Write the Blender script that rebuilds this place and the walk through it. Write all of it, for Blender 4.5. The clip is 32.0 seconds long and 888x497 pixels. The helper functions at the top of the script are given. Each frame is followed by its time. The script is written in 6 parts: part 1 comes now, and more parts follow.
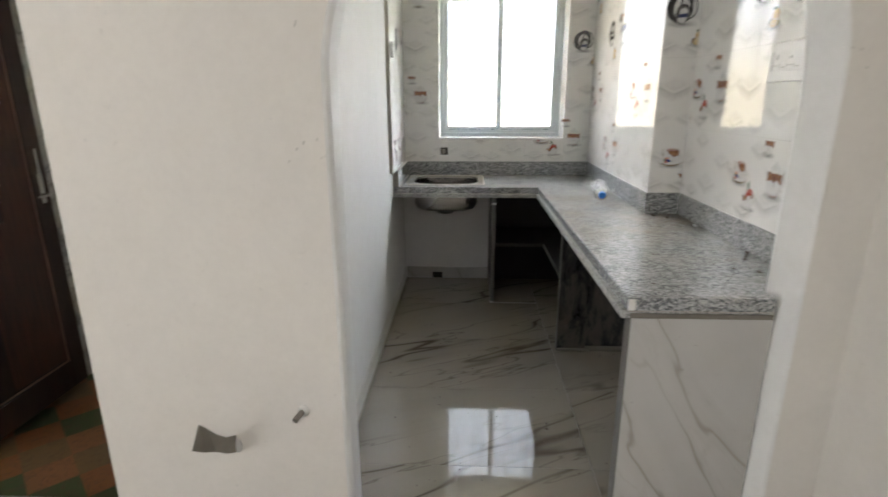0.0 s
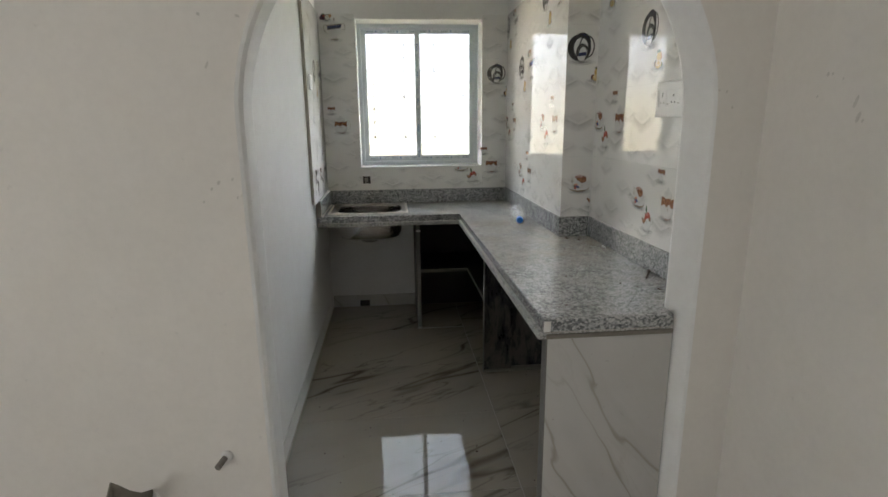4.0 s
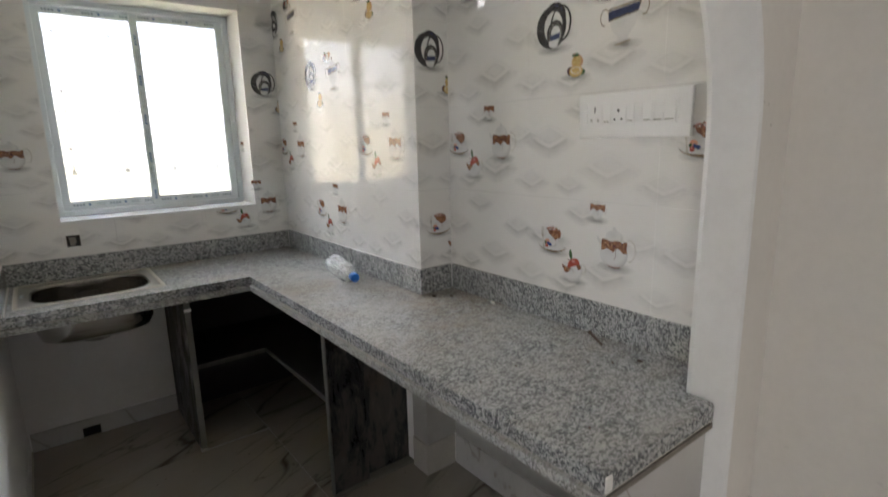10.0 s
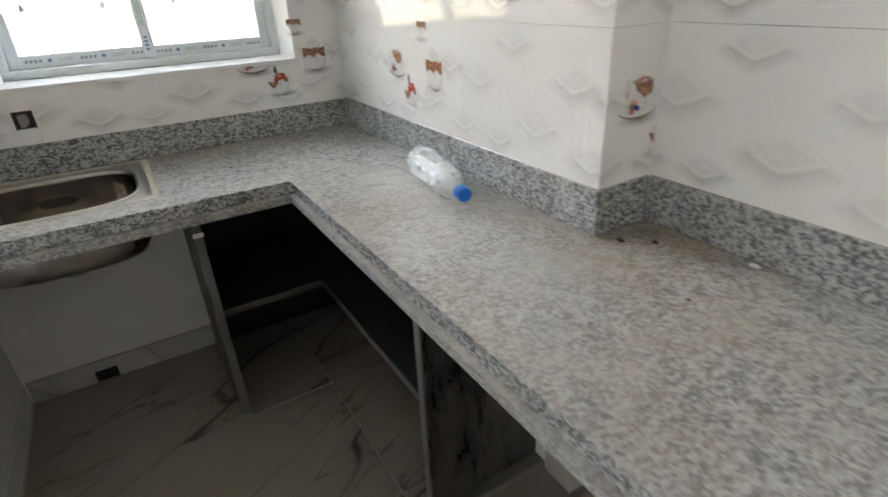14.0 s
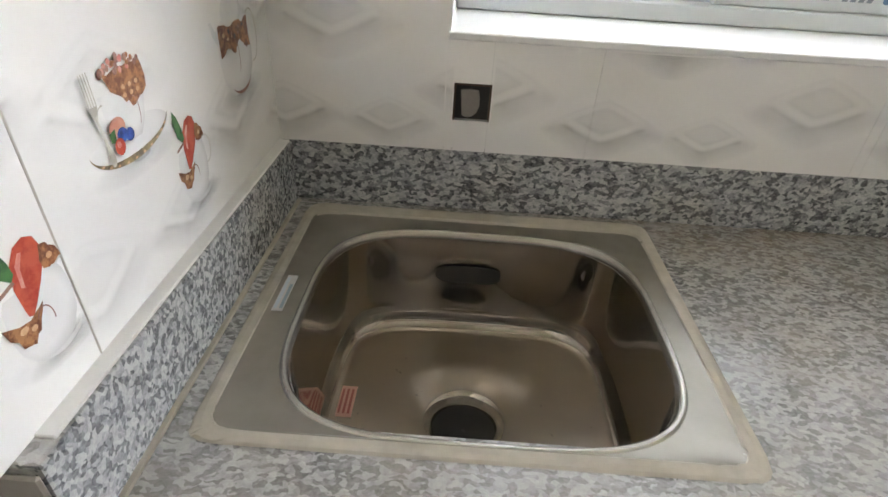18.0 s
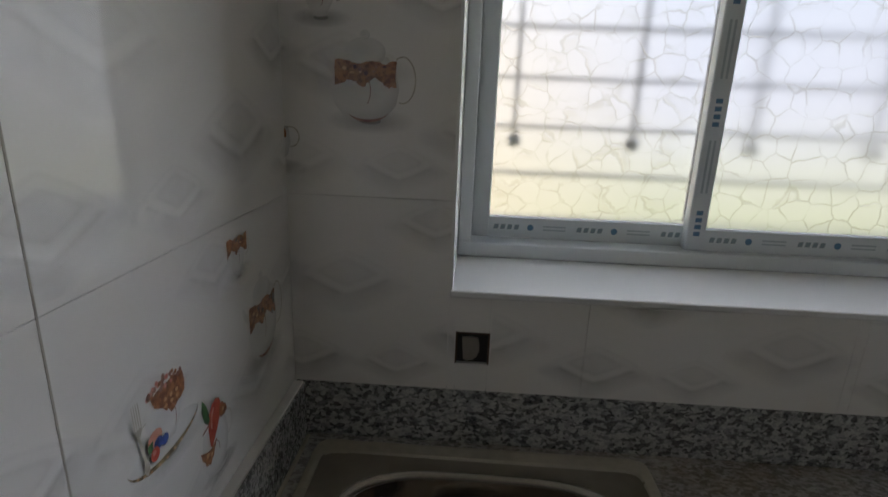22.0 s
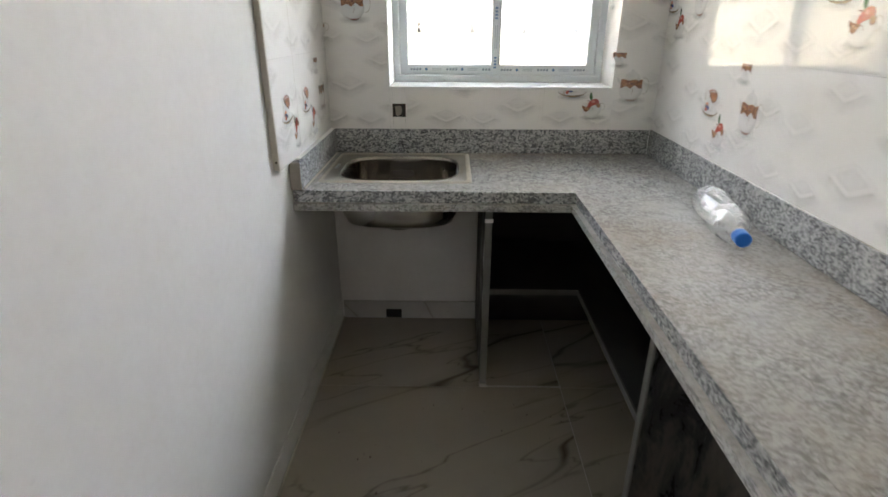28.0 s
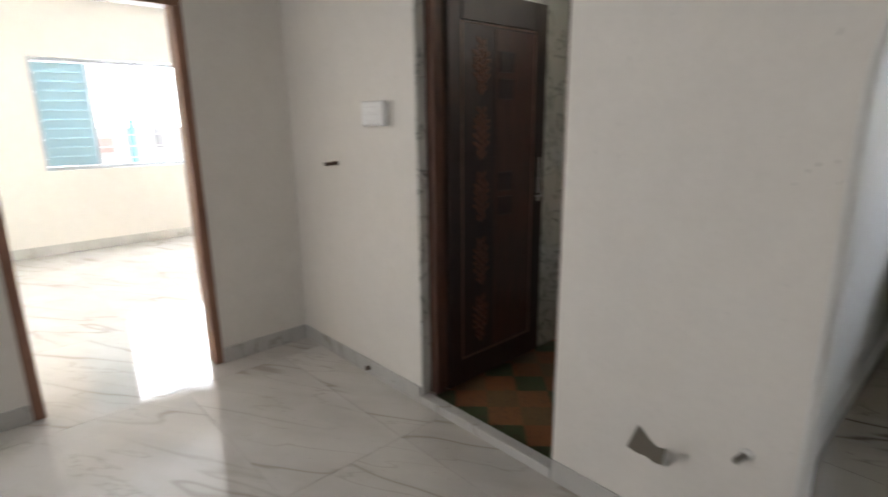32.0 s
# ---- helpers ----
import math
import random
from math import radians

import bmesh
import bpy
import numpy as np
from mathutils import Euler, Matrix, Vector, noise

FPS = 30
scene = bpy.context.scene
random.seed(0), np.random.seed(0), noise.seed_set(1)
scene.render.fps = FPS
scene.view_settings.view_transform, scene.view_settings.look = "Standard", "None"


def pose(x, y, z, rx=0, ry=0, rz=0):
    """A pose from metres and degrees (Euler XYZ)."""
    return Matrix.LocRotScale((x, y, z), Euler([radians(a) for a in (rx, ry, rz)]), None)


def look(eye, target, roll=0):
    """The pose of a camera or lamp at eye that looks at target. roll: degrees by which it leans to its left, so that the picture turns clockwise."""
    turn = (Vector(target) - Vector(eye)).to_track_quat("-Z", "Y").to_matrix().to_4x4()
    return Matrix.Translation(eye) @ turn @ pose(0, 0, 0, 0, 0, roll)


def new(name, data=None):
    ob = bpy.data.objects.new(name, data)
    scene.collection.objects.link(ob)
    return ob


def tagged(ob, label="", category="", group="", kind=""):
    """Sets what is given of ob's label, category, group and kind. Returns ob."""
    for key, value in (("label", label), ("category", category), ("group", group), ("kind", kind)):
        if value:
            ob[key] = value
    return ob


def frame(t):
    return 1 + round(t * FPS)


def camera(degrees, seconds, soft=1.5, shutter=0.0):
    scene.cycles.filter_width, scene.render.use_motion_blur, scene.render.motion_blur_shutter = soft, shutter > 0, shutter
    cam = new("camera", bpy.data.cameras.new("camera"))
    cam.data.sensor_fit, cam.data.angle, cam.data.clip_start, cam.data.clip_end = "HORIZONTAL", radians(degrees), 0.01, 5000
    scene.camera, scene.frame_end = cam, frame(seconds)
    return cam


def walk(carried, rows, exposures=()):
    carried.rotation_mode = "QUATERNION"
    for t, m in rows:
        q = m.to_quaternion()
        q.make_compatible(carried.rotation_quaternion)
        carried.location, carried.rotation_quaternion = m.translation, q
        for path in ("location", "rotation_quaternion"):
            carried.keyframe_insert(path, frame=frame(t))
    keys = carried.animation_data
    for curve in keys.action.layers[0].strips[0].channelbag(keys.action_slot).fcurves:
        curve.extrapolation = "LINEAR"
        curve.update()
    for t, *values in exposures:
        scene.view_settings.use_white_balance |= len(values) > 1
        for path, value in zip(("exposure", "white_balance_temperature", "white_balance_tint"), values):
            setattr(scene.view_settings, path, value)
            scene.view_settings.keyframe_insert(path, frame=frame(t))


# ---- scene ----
cam = camera(80.5, 32.0, 1.5, 0.5)
PATH = [
    (0, (0.004, 0.061, 1.448), (-0.079, 1.983, 0.901), -0.2),
    (0.5, (0.012, 0.013, 1.475), (0.128, 1.948, 0.984), -0.1),
    (1, (0.016, 0.014, 1.504), (0.171, 1.972, 1.126), 0.3),
    (1.5, (0.03, 0.033, 1.529), (0.19, 2.016, 1.318), 0.1),
    (2, (0.03, 0.023, 1.556), (0.205, 2.013, 1.45), -0.2),
    (2.5, (0.035, 0.026, 1.548), (0.21, 2.016, 1.452), -0.2),
    (3, (0.038, 0.023, 1.526), (0.223, 1.998, 1.274), -0.6),
    (3.5, (0.032, -0.005, 1.51), (0.22, 1.95, 1.133), -0.7),
    (5.5, (-0.021, 0.446, 1.413), (0.22, 2.309, 0.725), 0.4),
    (6, (-0.117, 0.691, 1.402), (0.286, 2.497, 0.643), -0.4),
    (6.5, (-0.109, 0.914, 1.377), (0.423, 2.668, 0.578), -0.7),
    (7, (-0.145, 1.025, 1.404), (0.583, 2.732, 0.659), -0.7),
    (7.5, (-0.233, 1.053, 1.443), (0.725, 2.687, 0.803), -0.7),
    (8, (-0.286, 1.046, 1.484), (0.814, 2.652, 1.024), -0.2),
    (8.5, (-0.298, 1.044, 1.531), (0.858, 2.644, 1.209), -0.1),
    (9, (-0.296, 1.038, 1.535), (0.873, 2.639, 1.272), -0.2),
    (9.5, (-0.295, 1.035, 1.536), (0.885, 2.629, 1.27), -0.6),
    (10, (-0.289, 1.048, 1.51), (0.908, 2.598, 1.104), -1.4),
    (10.5, (-0.269, 1.078, 1.483), (0.925, 2.577, 0.909), -2.1),
    (11, (-0.252, 1.11, 1.461), (0.903, 2.584, 0.759), -2.5),
    (11.5, (-0.16, 1.2, 1.439), (0.878, 2.712, 0.639), -3.2),
    (12, (0.001, 1.323, 1.413), (0.899, 2.884, 0.545), -3.9),
    (12.5, (0.065, 1.434, 1.396), (0.93, 2.991, 0.487), -3.7),
    (13, (0.103, 1.655, 1.388), (1.013, 3.18, 0.469), -3.3),
    (13.5, (0.105, 1.859, 1.397), (1.048, 3.368, 0.485), -3.1),
    (15.5, (0.059, 2.749, 1.375), (0.479, 4.496, 0.497), -0.4),
    (16, (0.053, 3.013, 1.363), (0.21, 4.774, 0.428), -0.4),
    (16.5, (-0.02, 3.199, 1.351), (-0.053, 4.938, 0.364), 0.8),
    (17, (-0.135, 3.35, 1.323), (-0.173, 5.054, 0.276), 2.6),
    (17.5, (-0.183, 3.419, 1.317), (-0.201, 5.092, 0.221), 3.4),
    (18, (-0.192, 3.445, 1.309), (-0.213, 5.118, 0.214), 3.6),
    (18.5, (-0.203, 3.46, 1.329), (-0.232, 5.155, 0.268), 4.0),
    (19, (-0.209, 3.471, 1.355), (-0.233, 5.226, 0.395), 3.8),
    (19.5, (-0.196, 3.47, 1.387), (-0.231, 5.3, 0.581), 2.5),
    (20, (-0.191, 3.462, 1.403), (-0.234, 5.323, 0.672), 2.1),
    (20.5, (-0.192, 3.458, 1.404), (-0.244, 5.337, 0.722), 2.1),
    (21, (-0.196, 3.455, 1.412), (-0.264, 5.346, 0.764), 2.2),
    (21.5, (-0.194, 3.449, 1.43), (-0.279, 5.351, 0.818), 2.5),
    (22, (-0.189, 3.441, 1.461), (-0.28, 5.361, 0.908), 2.2),
    (22.5, (-0.188, 3.442, 1.471), (-0.295, 5.376, 0.971), 2.1),
    (23, (-0.197, 3.448, 1.446), (-0.247, 5.387, 0.956), 0.6),
    (23.5, (-0.188, 3.441, 1.434), (-0.195, 5.36, 0.869), -0.0),
    (24, (-0.167, 3.417, 1.431), (-0.09, 5.335, 0.868), -0.3),
    (24.5, (-0.087, 3.324, 1.447), (0.045, 5.242, 0.896), -0.4),
    (25, (-0.023, 3.153, 1.43), (0.06, 5.05, 0.802), 0.4),
    (25.5, (-0.026, 2.961, 1.402), (0.011, 4.831, 0.693), 1.0),
    (26, (-0.048, 2.713, 1.405), (-0.044, 4.574, 0.672), 0.7),
    (26.5, (0.002, 2.525, 1.41), (-0.043, 4.384, 0.672), 0.5),
    (28.5, (0.098, 1.635, 1.401), (0.073, 3.472, 0.61), 0.1),
    (29, (0.144, 1.384, 1.405), (0.019, 3.239, 0.669), 0.2),
    (29.5, (0.126, 1.133, 1.423), (-0.162, 2.996, 0.755), 0.2),
    (30, (0.076, 0.847, 1.424), (-0.383, 2.681, 0.774), -0.4),
    (30.5, (0.09, 0.631, 1.411), (-0.528, 2.413, 0.747), 0.5),
    (31, (0.11, 0.351, 1.416), (-0.739, 2.056, 0.808), 1.1),
    (31.5, (-0.004, 0.104, 1.447), (-1.13, 1.665, 0.904), -0.5),
    (32, (-0.122, -0.044, 1.452), (-1.549, 1.273, 0.975), -0.7),
]
EXPOSURES = [
    (0.0, 0.91, 6280, 11), (0.5, 0.8, 5980, 8), (1.0, 0.78, 5530, 3), (1.5, 0.53, 5830, 7), (2.0, 0.21, 6180, 12), (3.0, 0.18, 6280, 11), (3.5, 0.21, 6330, 10), (6.0, 0.51, 5830, 8), (7.0, 0.71, 5980, 9), (8.0, 0.46, 6380, 15), (9.0, 0.61, 6380, 17), (10.0, 0.43, 6280, 13), (11.0, 1.04, 6230, 11), (12.0, 0.99, 6130, 10), (13.0, 1.07, 6330, 11), (15.0, 1.01, 6180, 10), (16.0, 1.18, 6130, 11), (17.0, 1.1, 6450, 13), (18.0, 1.31, 6550, 13), (19.0, 1.1, 6700, 13), (20.0, 0.1, 6430, 12), (21.0, -0.05, 6230, 12), (22.0, -0.95, 6230, 14), (23.0, -0.88, 6330, 13), (23.5, -0.48, 6380, 12), (24.0, 0.12, 6480, 12), (25.0, 0.37, 6180, 7), (26.0, 1.19, 6180, 10), (29.0, 0.72, 6430, 12), (30.0, 0.62, 6430, 12), (31.0, 0.58, 6130, 12), (32.0, 0.34, 6180, 12),
]
walk(cam, [(t, look(eye, target, roll)) for t, eye, target, roll in PATH], EXPOSURES)

# ---- world and light ----
world = bpy.data.worlds.new("world")
scene.world = world
world.use_nodes = True
wn = world.node_tree
sky = wn.nodes.new("ShaderNodeTexSky")
sky.sky_type, sky.sun_disc = "NISHITA", False
sky.sun_elevation, sky.sun_rotation = radians(63), radians(97)
wn.links.new(sky.outputs[0], wn.nodes["Background"].inputs[0])
wn.nodes["Background"].inputs[1].default_value = 0.12


def area_lamp(name, eye, target, sx, sy, power, colour):
    data = bpy.data.lights.new(name, "AREA")
    data.shape, data.size, data.size_y, data.energy, data.color = "RECTANGLE", sx, sy, power, colour
    ob = new(name, data)
    ob.matrix_world = look(eye, target)
    return ob


# daylight at the bedroom's window and at an added, unseen living room opening
area_lamp("bedroom_window_light", (-7.62, 1.73, 1.60), (-3.0, 1.2, 0.9), 2.0, 1.2, 105, (0.95, 0.98, 1.0))
area_lamp("living_unseen_light", (-3.35, -1.75, 1.55), (1.1, 0.9, 1.35), 1.4, 1.45, 29, (1.0, 0.97, 0.925))
# unseen opening and lamp, added for the bathroom's bright wall
area_lamp("bathroom_added_light", (-1.12, 2.93, 2.22), (-1.6, 2.0, 0.9), 0.50, 0.30, 0.25, (0.95, 0.98, 1.0))
sun = bpy.data.lights.new("sun", "SUN")
sun.energy, sun.angle, sun.color = 3.0, radians(0.6), (1.0, 0.95, 0.88)
new("sun", sun).matrix_world = look((0, 0, 0), (-0.50, 0.06, -1.0))

# ---- materials ----


def mat(name):
    m = bpy.data.materials.new(name)
    m.use_nodes = True
    return m, m.node_tree.nodes, m.node_tree.links, m.node_tree.nodes["Principled BSDF"]


def coords(n, l, scale=(1, 1, 1), space="Object"):
    tc = n.new("ShaderNodeTexCoord")
    mp = n.new("ShaderNodeMapping")
    mp.inputs["Scale"].default_value = scale
    l.new(tc.outputs[space], mp.inputs[0])
    return mp.outputs[0]


def world_coords(n, l, scale=(1, 1, 1), turn=0.0, tilt=0.0):
    g = n.new("ShaderNodeNewGeometry")
    mp = n.new("ShaderNodeMapping")
    mp.inputs["Scale"].default_value = scale
    mp.inputs["Rotation"].default_value = (0, radians(tilt), radians(turn))
    l.new(g.outputs["Position"], mp.inputs[0])
    return mp.outputs[0]


def noise_tex(n, l, vec, scale, detail=4, rough=0.55, distort=0.0):
    t = n.new("ShaderNodeTexNoise")
    t.inputs["Scale"].default_value, t.inputs["Detail"].default_value = scale, detail
    t.inputs["Roughness"].default_value, t.inputs["Distortion"].default_value = rough, distort
    l.new(vec, t.inputs["Vector"])
    return t.outputs[0]


def ramp(n, l, fac, stops):
    r = n.new("ShaderNodeValToRGB")
    e = r.color_ramp.elements
    while len(e) < len(stops):
        e.new(0.5)
    for k, (p, c) in enumerate(stops):
        e[k].position = p
        e[k].color = (c, c, c, 1) if isinstance(c, (int, float)) else (*c, 1)
    l.new(fac, r.inputs[0])
    return r.outputs[0]


def mix(n, l, fac, a, b, how="MIX"):
    m = n.new("ShaderNodeMix")
    m.data_type, m.blend_type = "RGBA", how
    for socket, v in ((m.inputs[0], fac), (m.inputs[6], a), (m.inputs[7], b)):
        if isinstance(v, (int, float)):
            socket.default_value = v
        elif isinstance(v, tuple):
            socket.default_value = (*v, 1)
        else:
            l.new(v, socket)
    return m.outputs[2]


def math_node(n, l, op, a, b=0.0):
    m = n.new("ShaderNodeMath")
    m.operation = op
    for socket, v in ((m.inputs[0], a), (m.inputs[1], b)):
        if isinstance(v, (int, float)):
            socket.default_value = v
        else:
            l.new(v, socket)
    return m.outputs[0]


def bump(n, l, p, height, strength=0.2, distance=0.002):
    b = n.new("ShaderNodeBump")
    b.inputs["Strength"].default_value, b.inputs["Distance"].default_value = strength, distance
    l.new(height, b.inputs["Height"])
    l.new(b.outputs[0], p.inputs["Normal"])


def plain(name, colour, rough=0.5, metal=0.0, vary=0.12, scale=20.0, relief=0.1):
    """A one-tone surface with slight grain and stains."""
    m, n, l, p = mat(name)
    v = coords(n, l)
    big = noise_tex(n, l, v, scale * 0.15, 3)
    fine = noise_tex(n, l, v, scale, 5)
    dark = tuple(c * (1 - vary) for c in colour)
    light = tuple(min(1, c * (1 + vary * 0.5)) for c in colour)
    l.new(mix(n, l, mix(n, l, 0.5, big, fine), dark, light), p.inputs["Base Color"])
    p.inputs["Roughness"].default_value, p.inputs["Metallic"].default_value = rough, metal
    bump(n, l, p, fine, relief, 0.001)
    return m


def wall_paint(name, colour, warm=0.05):
    m, n, l, p = mat(name)
    v = world_coords(n, l)
    big = noise_tex(n, l, v, 1.3, 3)
    mid = noise_tex(n, l, v, 9, 4)
    fine = noise_tex(n, l, v, 160, 3)
    c1 = tuple(c * (1 - warm) for c in colour)
    base = mix(n, l, ramp(n, l, big, [(0.3, 0.0), (0.7, 1.0)]), c1, colour)
    spots = noise_tex(n, l, v, 26, 2)
    stain = ramp(n, l, spots, [(0.73, 0.0), (0.80, 0.35)])
    base = mix(n, l, stain, base, tuple(c * 0.72 for c in colour))
    blot = noise_tex(n, l, v, 38, 4, 0.65)
    base = mix(n, l, ramp(n, l, blot, [(0.30, 0.07), (0.60, 0.0)]), base, (0.45, 0.42, 0.38))
    l.new(mix(n, l, ramp(n, l, mid, [(0.35, 0.07), (0.7, 0.0)]), base, (0.45, 0.41, 0.36)), p.inputs["Base Color"])
    p.inputs["Roughness"].default_value = 0.62
    bump(n, l, p, mix(n, l, 0.55, mid, fine), 0.16, 0.002)
    return m


M_WALL = wall_paint("living_wall_paint", (0.81, 0.775, 0.725))
M_KWALL = wall_paint("kitchen_wall_paint", (0.81, 0.80, 0.785), 0.04)
M_CEIL = wall_paint("ceiling_paint", (0.80, 0.80, 0.79), 0.03)
M_EDGE = plain("beige_mortar", (0.56, 0.52, 0.45), 0.85, 0, 0.25, 50, 0.4)
M_PLASTER = plain("rough_plaster", (0.74, 0.73, 0.70), 0.85, 0, 0.12, 60, 0.5)


def marble(name, base, vein, scale, turn, gloss, dust=0.15, fine_amount=0.55, tilt=0.0):
    m, n, l, p = mat(name)
    info = n.new("ShaderNodeObjectInfo")
    v0 = world_coords(n, l, (1, 1, 1), turn, tilt)
    off = n.new("ShaderNodeVectorMath")
    off.operation = "MULTIPLY_ADD"
    l.new(info.outputs["Random"], off.inputs[0])
    off.inputs[1].default_value = (7.3, 3.1, 5.7)
    l.new(v0, off.inputs[2])
    mp = n.new("ShaderNodeMapping")
    mp.inputs["Scale"].default_value = (0.30, 1.5, 1.5 if tilt else 1.0) if tilt else (0.26, 1.5, 1.0)
    l.new(off.outputs[0], mp.inputs[0])
    v = mp.outputs[0]
    n1 = noise_tex(n, l, v, scale, 4 if tilt else 3, 0.5 if tilt else 0.42, 0.12)
    line1 = math_node(n, l, "ABSOLUTE", math_node(n, l, "SUBTRACT", n1, 0.5))
    n2 = noise_tex(n, l, v, scale * 2.0, 5 if tilt else 4, 0.55 if tilt else 0.48, 0.12)
    line2 = math_node(n, l, "ABSOLUTE", math_node(n, l, "SUBTRACT", n2, 0.47))
    where = noise_tex(n, l, v, scale * 1.1, 2)
    gate = ramp(n, l, where, [(0.36, 0.0), (0.52, 1.0)])
    broad = ramp(n, l, line1, [(0.0, 0.95), (0.005, 0.7), (0.011, 0.16), (0.05, 0.0)])
    thin = ramp(n, l, line2, [(0.0, fine_amount), (0.006, 0.15), (0.015, 0.0)])
    both = math_node(n, l, "MULTIPLY", math_node(n, l, "MAXIMUM", broad, thin), gate)
    cloud = noise_tex(n, l, v, scale * 1.2, 4)
    ground = mix(n, l, ramp(n, l, cloud, [(0.35, 0.0), (0.7, 1.0)]), base, tuple(c * 0.86 for c in base))
    c = mix(n, l, both, ground, vein)
    dirt = noise_tex(n, l, v0, 3.0, 5)
    speck = noise_tex(n, l, v0, 45, 2)
    c = mix(n, l, ramp(n, l, dirt, [(0.45, 0.0), (0.75, dust)]), c, (0.33, 0.285, 0.22))
    c = mix(n, l, ramp(n, l, speck, [(0.70, 0.0), (0.76, 0.5)]), c, (0.22, 0.19, 0.16))
    l.new(c, p.inputs["Base Color"])
    l.new(ramp(n, l, dirt, [(0.40, gloss), (0.80, gloss + 0.08)]), p.inputs["Roughness"])
    p.inputs["IOR"].default_value = 1.72
    return m


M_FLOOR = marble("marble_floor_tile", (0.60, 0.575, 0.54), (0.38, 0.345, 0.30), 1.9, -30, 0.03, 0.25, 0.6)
# same tile in the kitchen: dustier, its base also darkened for the dimmer light
M_KFLOOR = marble("dusty_dimmed_marble_floor_tile", (0.335, 0.302, 0.255), (0.085, 0.064, 0.046), 1.65, -25, 0.010, 0.55, 0.65)
M_MARBLE = marble("marble_cladding", (0.56, 0.55, 0.53), (0.36, 0.33, 0.29), 2.1, 0, 0.12, 0.15, 0.20, -58)
M_GROUT = plain("grout", (0.42, 0.40, 0.37), 0.9)


TOP = 0.866                                       # worktop height


def granite(name, cement):
    """Pale stone with clustered dark flecks; dust on what looks up, cement smeared on by that share."""
    m, n, l, p = mat(name)
    v = world_coords(n, l)
    wob = n.new("ShaderNodeMix")
    wob.data_type = "VECTOR"
    nz = n.new("ShaderNodeTexNoise")
    nz.inputs["Scale"].default_value = 70
    l.new(v, nz.inputs["Vector"])
    wob.inputs[0].default_value = 0.012
    l.new(v, wob.inputs[4])
    l.new(nz.outputs["Color"], wob.inputs[5])
    mp = n.new("ShaderNodeMapping")
    mp.inputs["Rotation"].default_value = (radians(28), radians(18), radians(35))
    mp.inputs["Scale"].default_value = (1.0, 1.9, 1.5)
    l.new(wob.outputs[1], mp.inputs[0])
    vo = n.new("ShaderNodeTexVoronoi")
    vo.feature = "SMOOTH_F1"
    vo.inputs["Smoothness"].default_value = 0.22
    vo.inputs["Scale"].default_value = 126
    l.new(mp.outputs[0], vo.inputs["Vector"])
    cells = n.new("ShaderNodeSeparateColor")
    l.new(vo.outputs["Color"], cells.inputs[0])
    herd = math_node(n, l, "MULTIPLY", math_node(n, l, "SUBTRACT", noise_tex(n, l, v, 24, 2, 0.5), 0.5), 0.75)
    tone = math_node(n, l, "ADD", cells.outputs[0], herd)
    grain = ramp(n, l, tone, [(0.0, (0.016, 0.019, 0.025)), (0.22, (0.05, 0.056, 0.066)), (0.36, (0.145, 0.154, 0.167)), (0.49, (0.285, 0.293, 0.302)), (0.68, (0.43, 0.433, 0.433)), (1.0, (0.55, 0.548, 0.538))])
    small = noise_tex(n, l, v, 230, 3)
    chips = n.new("ShaderNodeTexVoronoi")
    chips.inputs["Scale"].default_value = 270
    l.new(mp.outputs[0], chips.inputs["Vector"])
    chip = n.new("ShaderNodeSeparateColor")
    l.new(chips.outputs["Color"], chip.inputs[0])
    fleck = ramp(n, l, chip.outputs[1], [(0.10, (0.045, 0.05, 0.058)), (0.35, (0.22, 0.228, 0.238)), (0.65, (0.40, 0.402, 0.402)), (1.0, (0.60, 0.597, 0.585))])
    c = mix(n, l, 0.20, grain, fleck)
    c = mix(n, l, 0.14, c, ramp(n, l, small, [(0.35, (0.06, 0.064, 0.07)), (0.62, (0.60, 0.60, 0.58))]))
    cloud = noise_tex(n, l, v, 6, 3, 0.6)
    patch = noise_tex(n, l, v, 28, 4, 0.6)
    # settled dust lies on faces that look up, thickest towards the far end
    g = n.new("ShaderNodeNewGeometry")
    sep = n.new("ShaderNodeSeparateXYZ")
    l.new(g.outputs["Normal"], sep.inputs[0])
    place = n.new("ShaderNodeSeparateXYZ")
    l.new(g.outputs["Position"], place.inputs[0])
    along = n.new("ShaderNodeMapRange")
    along.inputs["From Min"].default_value, along.inputs["From Max"].default_value = 1.6, 4.3
    l.new(place.outputs[1], along.inputs[0])
    far = math_node(n, l, "SUBTRACT", math_node(n, l, "MULTIPLY", ramp(n, l, along.outputs[0], [(0.0, 0.0), (0.16, 0.10), (0.34, 0.75), (0.50, 1.0), (0.72, 0.9), (0.82, 0.40), (0.90, 0.30), (0.98, 0.75)]), 0.42), 0.20)
    up = ramp(n, l, sep.outputs[2], [(0.6, 0.05), (0.95, 1.0)])
    settled = math_node(n, l, "ADD", ramp(n, l, cloud, [(0.30, 0.20), (0.50, 0.38), (0.70, 0.58)]), far)
    settled = math_node(n, l, "ADD", settled, math_node(n, l, "MULTIPLY", math_node(n, l, "SUBTRACT", patch, 0.5), 0.5))
    dust = math_node(n, l, "MAXIMUM", math_node(n, l, "MULTIPLY", settled, up), 0.0)
    earth = ramp(n, l, noise_tex(n, l, v, 3.2, 2, 0.5), [(0.45, 0.0), (0.75, 0.7)])
